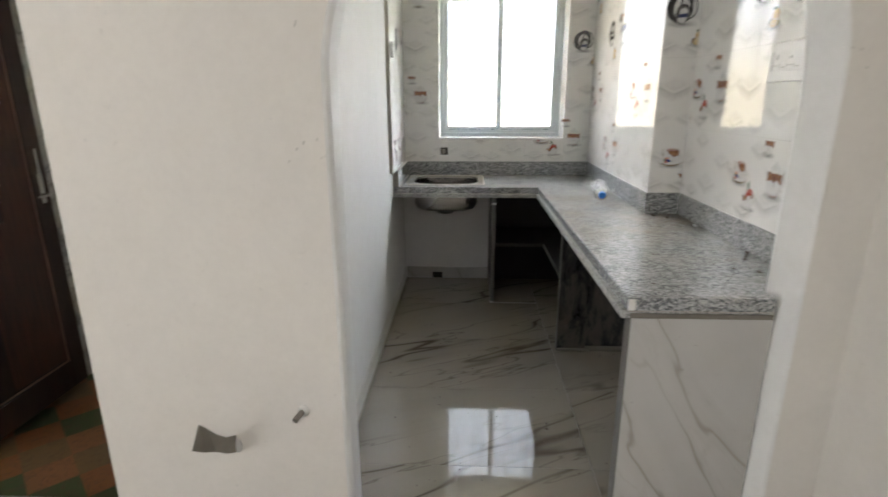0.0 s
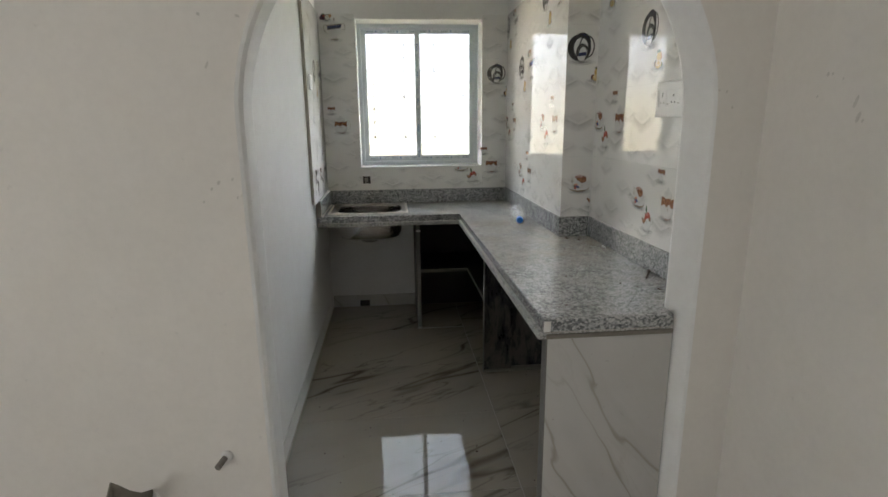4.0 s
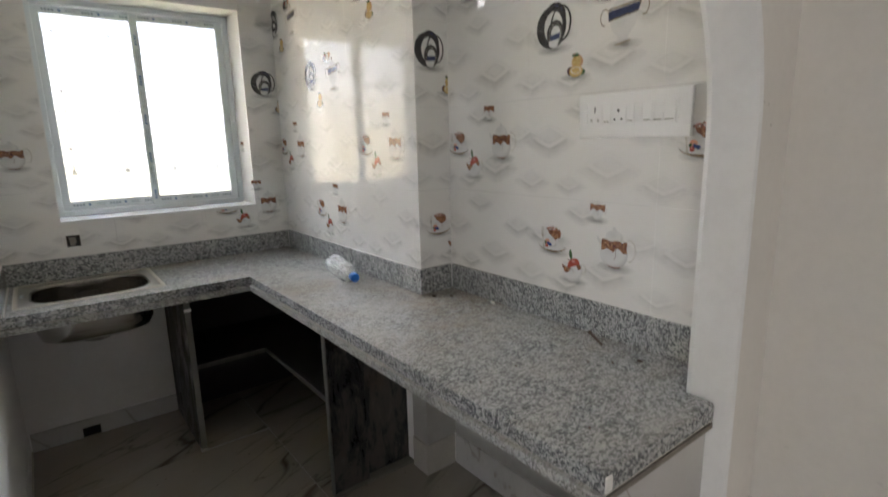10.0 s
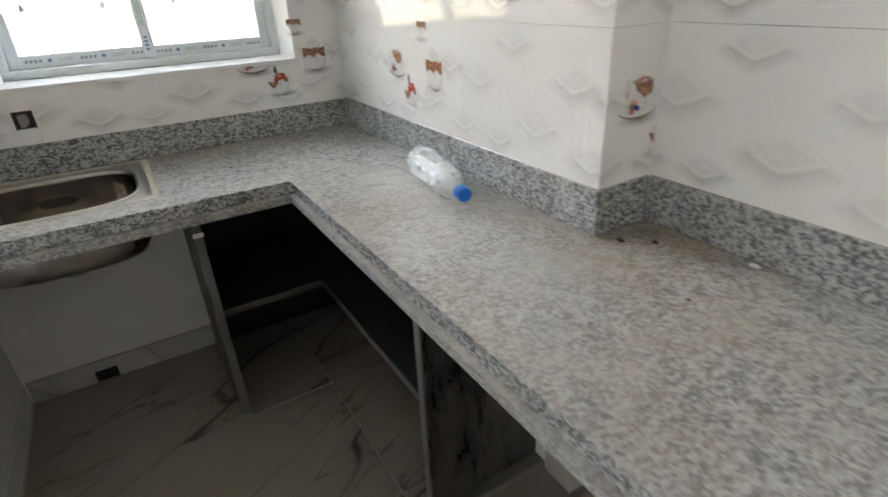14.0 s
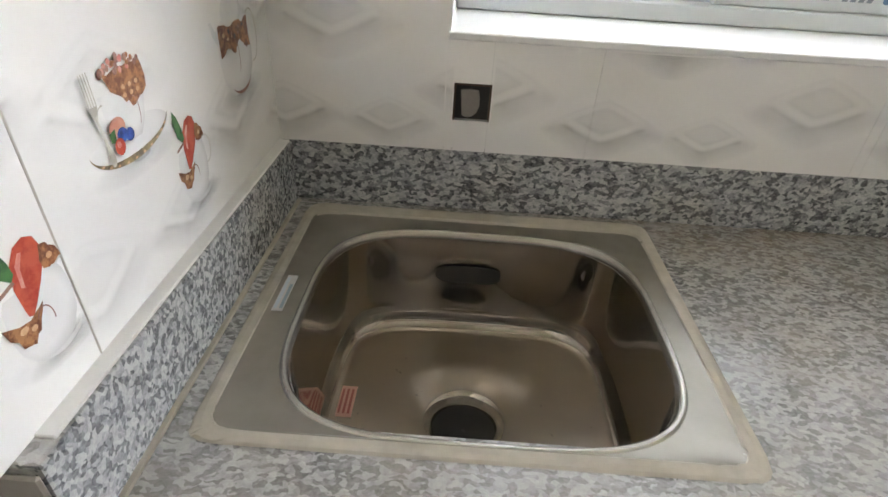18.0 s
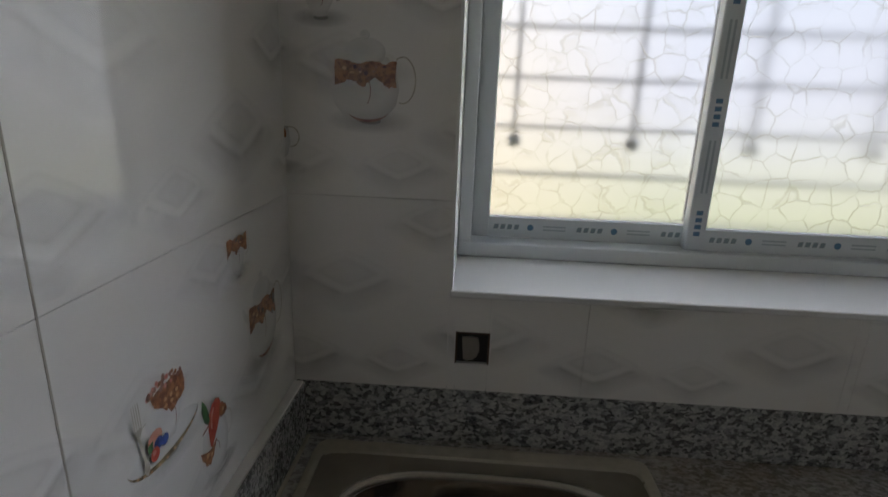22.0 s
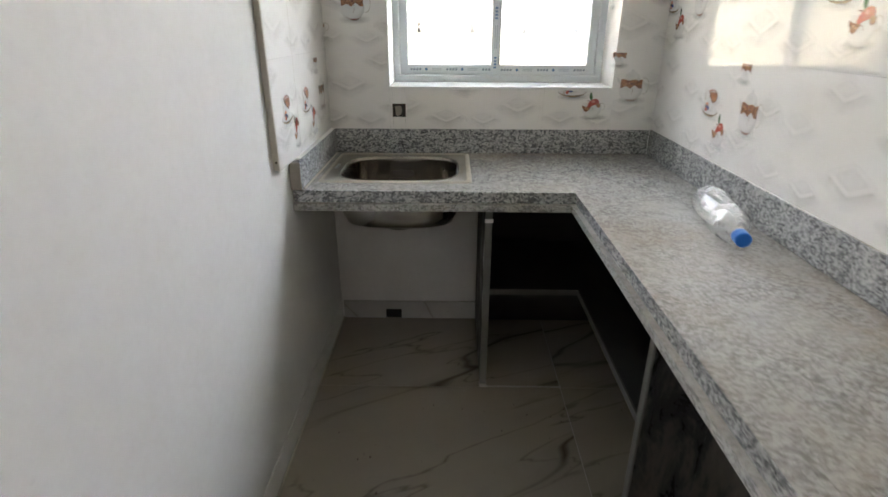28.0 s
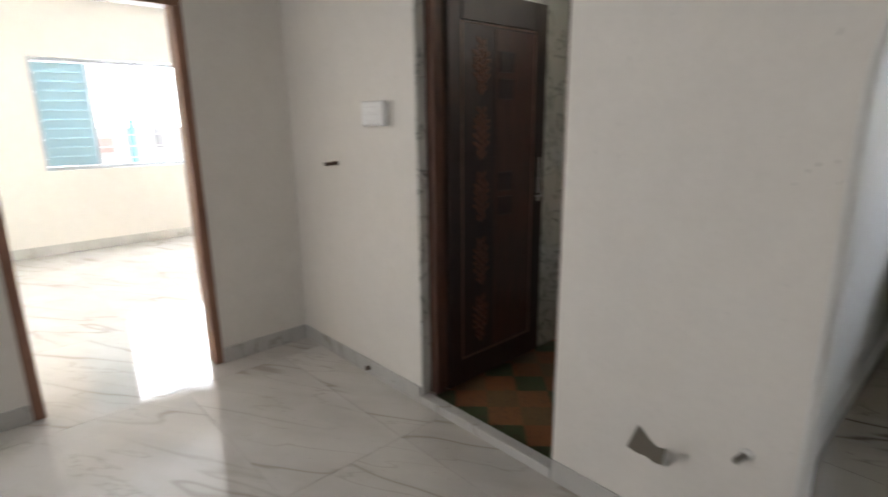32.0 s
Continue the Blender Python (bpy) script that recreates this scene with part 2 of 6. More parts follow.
    for spot, reach in (((1.03, 2.73, TOP), 0.32), ((0.33, 4.23, TOP), 0.34), ((0.84, 2.45, TOP), 0.30), ((1.07, 2.60, TOP), 0.20)):
        d = n.new("ShaderNodeVectorMath")
        d.operation = "DISTANCE"
        l.new(g.outputs["Position"], d.inputs[0])
        d.inputs[1].default_value = spot
        near = ramp(n, l, math_node(n, l, "DIVIDE", d.outputs["Value"], reach), [(0.0, 0.7), (0.35, 0.5), (1.0, 0.0)])
        earth = math_node(n, l, "ADD", earth, math_node(n, l, "MULTIPLY", near, ramp(n, l, patch, [(0.35, 0.4), (0.65, 1.3)])))
    c = mix(n, l, dust, c, mix(n, l, earth, (0.43, 0.41, 0.375), (0.33, 0.265, 0.20)))
    if cement:
        c = mix(n, l, ramp(n, l, noise_tex(n, l, v, 22, 4, 0.6), [(0.35, cement * 0.4), (0.65, min(1.0, cement * 1.4))]), c, (0.43, 0.405, 0.355))
    l.new(c, p.inputs["Base Color"])
    l.new(ramp(n, l, sep.outputs[2], [(0.6, 0.16), (0.95, 0.20)]) if not cement else ramp(n, l, small, [(0.3, 0.6), (0.7, 0.85)]), p.inputs["Roughness"])
    p.inputs["IOR"].default_value = 1.62
    bump(n, l, p, small, 0.08 + 0.4 * cement, 0.001)
    return m


M_GRANITE = granite("speckled_granite", 0.0)
M_LIP = granite("cement_smeared_granite", 0.32)
M_CEMENT = plain("cement_bed", (0.42, 0.39, 0.34), 0.9, 0, 0.25, 70, 0.6)
# dirty mortar, also the painted shade below the slab's end
M_MORTAR_SHADE = plain("mortar_and_gap_shade", (0.21, 0.19, 0.16), 0.9, 0, 0.35, 60, 0.6)
M_ALU = plain("window_aluminium", (0.72, 0.77, 0.80), 0.34, 0.0, 0.06, 30, 0.05)
M_WHITE = plain("white_plastic", (0.88, 0.88, 0.875), 0.3, 0, 0.03, 30, 0.02)
M_ALU2 = plain("grey_window_frame", (0.40, 0.43, 0.46), 0.4, 0.0, 0.06, 30, 0.05)
M_SILL = plain("white_marble_sill", (0.80, 0.80, 0.79), 0.22, 0, 0.06, 8, 0.05)
M_BLACK = plain("dark_hollow", (0.03, 0.028, 0.026), 0.9)
M_CAULK = plain("beige_sealant", (0.50, 0.455, 0.375), 0.7, 0, 0.55, 45, 0.3)
M_RUST = plain("rusty_iron", (0.10, 0.065, 0.045), 0.75, 0.3, 0.4, 60, 0.5)
M_SOCKET = plain("socket_shutter", (0.50, 0.49, 0.47), 0.5)
M_GREY = plain("grey_metal", (0.29, 0.265, 0.225), 0.55, 0.3, 0.3, 30, 0.2)
M_CHROME = plain("chrome", (0.72, 0.72, 0.70), 0.15, 1.0, 0.05, 30, 0.02)
M_CAP = plain("blue_plastic_cap", (0.01, 0.16, 0.62), 0.35, 0, 0.05, 40, 0.02)
M_INK = plain("grey_blue_print", (0.27, 0.34, 0.385), 0.5, 0, 0.1, 40, 0.0)
M_BLUEINK = plain("blue_print", (0.12, 0.25, 0.42), 0.5, 0, 0.1, 40, 0.0)
M_PALEINK = plain("pale_print", (0.46, 0.53, 0.57), 0.5, 0, 0.1, 40, 0.0)
M_STICKER = plain("pink_sticker", (0.62, 0.36, 0.30), 0.6, 0, 0.1, 40, 0.0)
M_STICKINK = plain("sticker_print", (0.38, 0.12, 0.10), 0.6, 0, 0.1, 40, 0.0)


def steel(name, tone, stained, rough0, rough1, silt_most, grit_most):
    m, n, l, p = mat(name)
    v = coords(n, l)
    stain = noise_tex(n, l, v, 9, 6, 0.6)
    dust = noise_tex(n, l, v, 46, 5, 0.65)
    c = mix(n, l, ramp(n, l, stain, [(0.2, 0.0), (0.8, 1.0)]), tone, stained)
    g = n.new("ShaderNodeNewGeometry")
    sep = n.new("ShaderNodeSeparateXYZ")
    l.new(g.outputs["Normal"], sep.inputs[0])
    silt = math_node(n, l, "MULTIPLY", ramp(n, l, sep.outputs[2], [(0.75, 0.0), (0.97, 1.0)]), ramp(n, l, mix(n, l, 0.5, stain, dust), [(0.25, silt_most * 0.75), (0.75, silt_most)]))
    grit = ramp(n, l, noise_tex(n, l, v, 70, 2), [(0.70, 0.0), (0.78, grit_most)])
    c = mix(n, l, silt, c, (0.25, 0.195, 0.135))
    l.new(mix(n, l, math_node(n, l, "MULTIPLY", grit, silt), c, (0.10, 0.08, 0.06)), p.inputs["Base Color"])
    l.new(math_node(n, l, "SUBTRACT", 0.97, math_node(n, l, "MULTIPLY", silt, 0.55)), p.inputs["Metallic"])
    l.new(math_node(n, l, "ADD", ramp(n, l, mix(n, l, 0.4, stain, dust), [(0.35, rough0), (0.7, rough1)]), math_node(n, l, "MULTIPLY", silt, 0.16)), p.inputs["Roughness"])
    bump(n, l, p, stain, 0.05, 0.002)
    return m


M_STEEL = steel("stained_steel", (0.46, 0.425, 0.38), (0.31, 0.275, 0.23), 0.045, 0.12, 0.92, 0.9)
M_RIM = plain("dull_steel", (0.30, 0.275, 0.23), 0.30, 0.75, 0.4, 26, 0.05)
M_BEAD = plain("worn_steel", (0.42, 0.395, 0.35), 0.24, 0.9, 0.5, 14, 0.05)
M_UNDER = plain("bright_steel", (0.60, 0.59, 0.57), 0.16, 1.0, 0.2, 6, 0.02)


def slate():
    """Black stone with pale cement smears."""
    m, n, l, p = mat("smeared_black_stone")
    v = world_coords(n, l)
    big = noise_tex(n, l, world_coords(n, l, (1.5, 1.5, 0.55)), 8, 6, 0.7, 0.4)
    fine = noise_tex(n, l, v, 60, 4)
    smear = ramp(n, l, big, [(0.47, 0.0), (0.55, 0.6), (0.70, 0.95)])
    c = mix(n, l, smear, (0.013, 0.013, 0.015), (0.115, 0.102, 0.085))
    rust = ramp(n, l, noise_tex(n, l, v, 3.5, 5), [(0.55, 0.0), (0.7, 0.5)])
    c = mix(n, l, rust, c, (0.10, 0.060, 0.038))
    l.new(c, p.inputs["Base Color"])
    l.new(ramp(n, l, big, [(0.40, 0.22), (0.60, 0.75)]), p.inputs["Roughness"])
    bump(n, l, p, fine, 0.15, 0.001)
    return m


M_SLATE = slate()
# inside the bay: darker edges and plainer black than the partitions
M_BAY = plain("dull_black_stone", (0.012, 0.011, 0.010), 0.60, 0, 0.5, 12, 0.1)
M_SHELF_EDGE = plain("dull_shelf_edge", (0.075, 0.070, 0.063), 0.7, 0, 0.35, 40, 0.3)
M_SLATE_EDGE = plain("sawn_stone_edge", (0.15, 0.145, 0.135), 0.7, 0, 0.25, 60, 0.3)


def wood(name, dark, light, turn=(0, 0, 0)):
    m, n, l, p = mat(name)
    v = world_coords(n, l, (14, 14, 1.2))
    g = noise_tex(n, l, v, 3.0, 6, 0.6, 1.2)
    l.new(ramp(n, l, g, [(0.3, dark), (0.7, light)]), p.inputs["Base Color"])
    p.inputs["Roughness"].default_value = 0.45
    bump(n, l, p, g, 0.15, 0.002)
    return m


M_WOOD = wood("reddish_wood", (0.16, 0.07, 0.045), (0.34, 0.18, 0.11))
M_FRAMEWOOD = wood("brown_frame_wood", (0.045, 0.018, 0.011), (0.12, 0.052, 0.030))
M_DOOR = wood("dark_door_skin", (0.010, 0.0045, 0.0035), (0.030, 0.012, 0.008))
M_LEAFPRINT = plain("bronze_leaf_relief", (0.14, 0.060, 0.030), 0.5, 0.2, 0.5, 60, 0.2)


def bath_floor():
    m, n, l, p = mat("patterned_bath_tile")
    v = world_coords(n, l, (1, 1, 1), 45)
    ck = n.new("ShaderNodeTexChecker")
    ck.inputs["Scale"].default_value = 6.0
    ck.inputs["Color1"].default_value, ck.inputs["Color2"].default_value = (0.25, 0.105, 0.045, 1), (0.065, 0.095, 0.042, 1)
    l.new(v, ck.inputs["Vector"])
    pale = n.new("ShaderNodeTexChecker")
    pale.inputs["Scale"].default_value = 3.0
    pale.inputs["Color1"].default_value, pale.inputs["Color2"].default_value = (0, 0, 0, 1), (0.55, 0.55, 0.55, 1)
    l.new(v, pale.inputs["Vector"])
    c = mix(n, l, pale.outputs[0], ck.outputs[0], (0.27, 0.14, 0.07))
    f = noise_tex(n, l, v, 30, 5, 0.7, 1.0)
    l.new(mix(n, l, ramp(n, l, f, [(0.5, 0.0), (0.60, 0.5)]), c, (0.12, 0.07, 0.045)), p.inputs["Base Color"])
    p.inputs["Roughness"].default_value = 0.4
    return m


M_BATH = bath_floor()


def bath_tile():
    m, n, l, p = mat("bath_wall_tile")
    v = world_coords(n, l)
    f = noise_tex(n, l, v, 3.5, 6, 0.6, 1.6)
    line = math_node(n, l, "ABSOLUTE", math_node(n, l, "SUBTRACT", f, 0.5))
    c = mix(n, l, ramp(n, l, line, [(0.0, 0.7), (0.012, 0.25), (0.035, 0.0)]), (0.58, 0.58, 0.55), (0.05, 0.05, 0.045))
    l.new(c, p.inputs["Base Color"])
    p.inputs["Roughness"].default_value = 0.15
    return m


M_BATHWALL = bath_tile()


def printed_tile():
    """Glossy white wall tile, faintly cloudy."""
    m, n, l, p = mat("printed_white_tile")
    g = n.new("ShaderNodeNewGeometry")
    cloud = noise_tex(n, l, g.outputs["Position"], 2.2, 3)
    base = mix(n, l, ramp(n, l, cloud, [(0.3, 0.0), (0.7, 1.0)]), (0.79, 0.775, 0.75), (0.83, 0.82, 0.80))
    l.new(base, p.inputs["Base Color"])
    smudge = noise_tex(n, l, g.outputs["Position"], 14, 4)
    l.new(ramp(n, l, smudge, [(0.35, 0.012), (0.75, 0.035)]), p.inputs["Roughness"])
    p.inputs["IOR"].default_value = 1.72
    return m


def soft_print(name, build):
    """A print that fades out: build gives its ink and how densely it lies, from the print's own u and v."""
    m, n, l, p = mat(name)
    uv = n.new("ShaderNodeTexCoord")
    sep = n.new("ShaderNodeSeparateXYZ")
    l.new(uv.outputs["UV"], sep.inputs[0])
    ink, dense = build(n, l, sep.outputs[0], sep.outputs[1])
    if isinstance(ink, tuple):
        p.inputs["Base Color"].default_value = (*ink, 1)
    else:
        l.new(ink, p.inputs["Base Color"])
    l.new(dense, p.inputs["Alpha"])
    p.inputs["Roughness"].default_value, p.inputs["IOR"].default_value = 0.022, 1.72
    return m


def tray_ink(n, l, u, v):
    """A square tray seen aslant: pale top with a sunk middle, grey rims below, a blurred shadow."""
    def kite(dv, sx, sy):
        a = math_node(n, l, "POWER", math_node(n, l, "ABSOLUTE", math_node(n, l, "DIVIDE", u, sx)), 1.12)
        b = math_node(n, l, "POWER", math_node(n, l, "ABSOLUTE", math_node(n, l, "DIVIDE", math_node(n, l, "ADD", v, dv), sy)), 1.12)
        return math_node(n, l, "ADD", a, b)
    top, low, cast = kite(0.0, 1.0, 1.0), kite(0.34, 1.0, 1.0), kite(0.55, 1.12, 1.2)
    inside = ramp(n, l, math_node(n, l, "MULTIPLY", top, 0.5), [(0.44, 1.0), (0.56, 0.0)])
    side = math_node(n, l, "MULTIPLY", ramp(n, l, math_node(n, l, "MULTIPLY", low, 0.5), [(0.42, 1.0), (0.58, 0.0)]), math_node(n, l, "SUBTRACT", 1.0, inside))
    sunk = ramp(n, l, math_node(n, l, "MULTIPLY", top, 0.5), [(0.20, 0.20), (0.29, 0.28), (0.34, 0.12), (0.43, 0.06), (0.50, 0.24)])
    shade = ramp(n, l, math_node(n, l, "MULTIPLY", cast, 0.5), [(0.30, 0.34), (0.72, 0.0)])
    shade = math_node(n, l, "MULTIPLY", shade, math_node(n, l, "SUBTRACT", 1.0, inside))
    far = ramp(n, l, math_node(n, l, "ADD", math_node(n, l, "MULTIPLY", v, 0.5), 0.5), [(0.15, 1.0), (0.85, 0.6)])
    total = math_node(n, l, "MAXIMUM", math_node(n, l, "MULTIPLY", side, 0.42), shade)
    total = math_node(n, l, "MAXIMUM", total, math_node(n, l, "MULTIPLY", inside, math_node(n, l, "MULTIPLY", sunk, far)))
    g = n.new("ShaderNodeNewGeometry")
    own = ramp(n, l, g.outputs["Random Per Island"], [(0.0, 0.45), (1.0, 0.95)])
    worn = ramp(n, l, noise_tex(n, l, g.outputs["Position"], 30, 3), [(0.30, 0.6), (0.70, 1.1)])
    return (0.50, 0.492, 0.485), math_node(n, l, "MULTIPLY", math_node(n, l, "MULTIPLY", total, own), worn)


def radius_of(n, l, u, v):
    return math_node(n, l, "SQRT", math_node(n, l, "ADD", math_node(n, l, "MULTIPLY", u, u), math_node(n, l, "MULTIPLY", v, v)))


def halo_ink(n, l, u, v):
    return (0.44, 0.43, 0.42), ramp(n, l, radius_of(n, l, u, v), [(0.1, 0.55), (0.6, 0.25), (1.0, 0.0)])


def china_ink(n, l, u, v):
    """White china: pale in the middle, greyer towards its outline below."""
    lean = radius_of(n, l, math_node(n, l, "ADD", u, 0.18), math_node(n, l, "SUBTRACT", v, 0.22))
    tone = ramp(n, l, math_node(n, l, "MULTIPLY", lean, 0.7), [(0.30, (0.87, 0.865, 0.85)), (0.62, (0.80, 0.79, 0.775)), (0.95, (0.56, 0.55, 0.54))])
    return tone, ramp(n, l, lean, [(0.3, 0.75), (1.3, 0.92)])


M_TRAY = soft_print("print_square_tray", tray_ink)
M_TILE = printed_tile()


def print_ink(name, colour, other=None, scale=90):
    """Printed colour under the tile's glaze."""
    m, n, l, p = mat(name)
    v = coords(n, l)
    f = noise_tex(n, l, v, scale, 4, 0.7)
    l.new(mix(n, l, ramp(n, l, f, [(0.42, 0.0), (0.58, 1.0)]), colour, other or tuple(c * 0.8 for c in colour)), p.inputs["Base Color"])
    p.inputs["Roughness"].default_value = 0.022
    p.inputs["IOR"].default_value = 1.72
    return m


INK = {
    "halo": soft_print("print_soft_shadow", halo_ink),
    "china": soft_print("print_white_china", china_ink),
    "silver": print_ink("print_silver", (0.40, 0.375, 0.32), (0.60, 0.57, 0.50), 60),
    "peach": print_ink("print_peach", (0.62, 0.28, 0.20), (0.68, 0.40, 0.30), 70),
    "crumb": print_ink("print_crumb", (0.34, 0.20, 0.16), (0.20, 0.10, 0.085), 120),
    "nut": print_ink("print_nut", (0.62, 0.40, 0.24), (0.50, 0.28, 0.15), 90),
    "white": print_ink("print_white", (0.81, 0.785, 0.72), (0.77, 0.745, 0.685), 12),
    "shade": print_ink("print_grey", (0.58, 0.57, 0.56), (0.64, 0.63, 0.62), 20),
    "navy": print_ink("print_navy", (0.022, 0.030, 0.085), (0.035, 0.048, 0.13)),
    "black": print_ink("print_black", (0.02, 0.018, 0.02), (0.045, 0.04, 0.04)),
    "gold": print_ink("print_gold", (0.27, 0.20, 0.10), (0.10, 0.075, 0.05)),
    "cake": print_ink("print_cake", (0.36, 0.175, 0.085), (0.15, 0.062, 0.036), 110),
    "red": print_ink("print_red", (0.47, 0.105, 0.065), (0.36, 0.06, 0.042), 40),
    "green": print_ink("print_green", (0.07, 0.16, 0.06), (0.04, 0.09, 0.04)),
    "cream": print_ink("print_cream", (0.66, 0.50, 0.22), (0.55, 0.36, 0.13)),
    "plum": print_ink("print_plum", (0.09, 0.025, 0.045), (0.05, 0.02, 0.03)),
    "blue": print_ink("print_berry_blue", (0.05, 0.09, 0.30), (0.03, 0.05, 0.16)),
    "pink": print_ink("print_pink", (0.55, 0.20, 0.17), (0.62, 0.33, 0.28)),
}


def glass(name, rough, cells):
    m, n, l, p = mat(name)
    v = world_coords(n, l)
    out = n["Material Output"]
    ref = n.new("ShaderNodeBsdfRefraction")
    ref.inputs["IOR"].default_value, ref.inputs["Roughness"].default_value = 1.25, rough
    tr = n.new("ShaderNodeBsdfTransparent")
    gl = n.new("ShaderNodeBsdfGlossy")
    gl.inputs["Roughness"].default_value = 0.1
    m1, m2 = n.new("ShaderNodeMixShader"), n.new("ShaderNodeMixShader")
    if cells:
        vo = n.new("ShaderNodeTexVoronoi")
        vo.feature = "DISTANCE_TO_EDGE"
        vo.inputs["Scale"].default_value, vo.inputs["Randomness"].default_value = 23, 0.72
        wave = n.new("ShaderNodeTexNoise")
        wave.inputs["Scale"].default_value = 30
        l.new(v, wave.inputs["Vector"])
        bent = n.new("ShaderNodeVectorMath")
        bent.operation = "MULTIPLY_ADD"
        l.new(wave.outputs["Color"], bent.inputs[0])
        bent.inputs[1].default_value = (0.016, 0.016, 0.016)
        l.new(v, bent.inputs[2])
        l.new(bent.outputs[0], vo.inputs["Vector"])
        ridge = ramp(n, l, vo.outputs["Distance"], [(0.0, 1.0), (0.018, 0.8), (0.04, 0.0)])
        ridge = math_node(n, l, "MULTIPLY", ridge, ramp(n, l, noise_tex(n, l, v, 26, 2), [(0.38, 0.15), (0.60, 1.0)]))
        b = n.new("ShaderNodeBump")
        b.inputs["Strength"].default_value, b.inputs["Distance"].default_value = 0.35, 0.002
        l.new(ridge, b.inputs["Height"])
        l.new(b.outputs[0], ref.inputs["Normal"])
        l.new(mix(n, l, ridge, (0.284, 0.287, 0.293), (0.238, 0.238, 0.230)), ref.inputs["Color"])
        l.new(mix(n, l, ridge, (0.284, 0.287, 0.293), (0.228, 0.228, 0.220)), tr.inputs["Color"])
    m1.inputs[0].default_value = 0.10
    l.new(ref.outputs[0], m1.inputs[1])
    l.new(tr.outputs[0], m1.inputs[2])
    m2.inputs[0].default_value = 0.05
    l.new(m1.outputs[0], m2.inputs[1])
    l.new(gl.outputs[0], m2.inputs[2])
    l.new(m2.outputs[0], out.inputs[0])
    return m


M_GLASS = glass("obscure_window_glass", 0.42, True)


def clear_plastic():
    m, n, l, p = mat("clear_bottle_plastic")
    tr, gl, mx = n.new("ShaderNodeBsdfTransparent"), n.new("ShaderNodeBsdfGlossy"), n.new("ShaderNodeMixShader")
    tr.inputs["Color"].default_value = (0.90, 0.91, 0.91, 1)
    gl.inputs["Roughness"].default_value = 0.06
    lw = n.new("ShaderNodeLayerWeight")
    lw.inputs["Blend"].default_value = 0.35
    l.new(ramp(n, l, lw.outputs["Facing"], [(0.0, 0.10), (1.0, 0.65)]), mx.inputs[0])
    l.new(tr.outputs[0], mx.inputs[1])
    l.new(gl.outputs[0], mx.inputs[2])
    milk, both = n.new("ShaderNodeBsdfDiffuse"), n.new("ShaderNodeMixShader")
    milk.inputs[0].default_value = (0.90, 0.91, 0.91, 1)
    l.new(ramp(n, l, noise_tex(n, l, coords(n, l), 30, 3), [(0.35, 0.10), (0.70, 0.30)]), both.inputs[0])
    l.new(mx.outputs[0], both.inputs[1])
    l.new(milk.outputs[0], both.inputs[2])
    l.new(both.outputs[0], n["Material Output"].inputs[0])
    return m


M_PET = clear_plastic()


def glow(name, strength, stops_z, side=None):
    """A glowing backdrop whose tint changes with height, and towards one side."""
    m, n, l, p = mat(name)
    g = n.new("ShaderNodeNewGeometry")
    sep = n.new("ShaderNodeSeparateXYZ")
    l.new(g.outputs["Position"], sep.inputs[0])
    zn = n.new("ShaderNodeMapRange")
    zn.inputs["From Min"].default_value, zn.inputs["From Max"].default_value = 0.0, 4.0
    l.new(sep.outputs[2], zn.inputs[0])
    c = ramp(n, l, zn.outputs[0], stops_z)
    if side:
        axis, a, b, stops2 = side
        xn = n.new("ShaderNodeMapRange")
        xn.inputs["From Min"].default_value, xn.inputs["From Max"].default_value = a, b
        l.new(sep.outputs[axis], xn.inputs[0])
        c = mix(n, l, xn.outputs[0], c, ramp(n, l, zn.outputs[0], stops2))
    em = n.new("ShaderNodeEmission")
    em.inputs[1].default_value = strength
    l.new(c, em.inputs[0])
    l.new(em.outputs[0], n["Material Output"].inputs[0])
    return m


# ---- mesh helpers ----


def box_into(bm, x0, x1, y0, y1, z0, z1, bevel=0.0, seg=1):
    made = bmesh.ops.create_cube(bm, size=1, matrix=Matrix.Translation(((x0 + x1) / 2, (y0 + y1) / 2, (z0 + z1) / 2)) @ Matrix.Diagonal((x1 - x0, y1 - y0, z1 - z0, 1)))
    if bevel:
        edges = list({e for v in made["verts"] for e in v.link_edges})
        bmesh.ops.bevel(bm, geom=edges, offset=bevel, segments=seg, affect="EDGES", profile=0.5)


def box_bm(x0, x1, y0, y1, z0, z1, bevel=0.0, seg=1):
    bm = bmesh.new()
    box_into(bm, x0, x1, y0, y1, z0, z1, bevel, seg)
    return bm


def solid(name, bm, material, smooth=False):
    me = bpy.data.meshes.new(name)
    bmesh.ops.recalc_face_normals(bm, faces=bm.faces)
    bm.to_mesh(me)
    bm.free()
    if smooth:
        for f in me.polygons:
            f.use_smooth = True
    for one in material if isinstance(material, (list, tuple)) else [material]:
        me.materials.append(one)
    return new(name, me)


def part(name, bm, material, parent, label="", smooth=False):
    ob = solid(name, bm, material, smooth)
    ob.parent = parent
    if parent.type == "EMPTY":
        ob.matrix_parent_inverse = Matrix.Translation(-parent.location)
    if label:
        tagged(ob, label)
    return ob


def base_at(name, place, label, category, group="", kind=""):
    ob = new(name)
    ob.location = place
    ob.empty_display_size = 0.05
    bpy.context.view_layer.update()
    return tagged(ob, label, category, group, kind)


def struct(name, bm, material, label, category, smooth=False):
    return tagged(solid(name, bm, material, smooth), label, category, kind="structure")


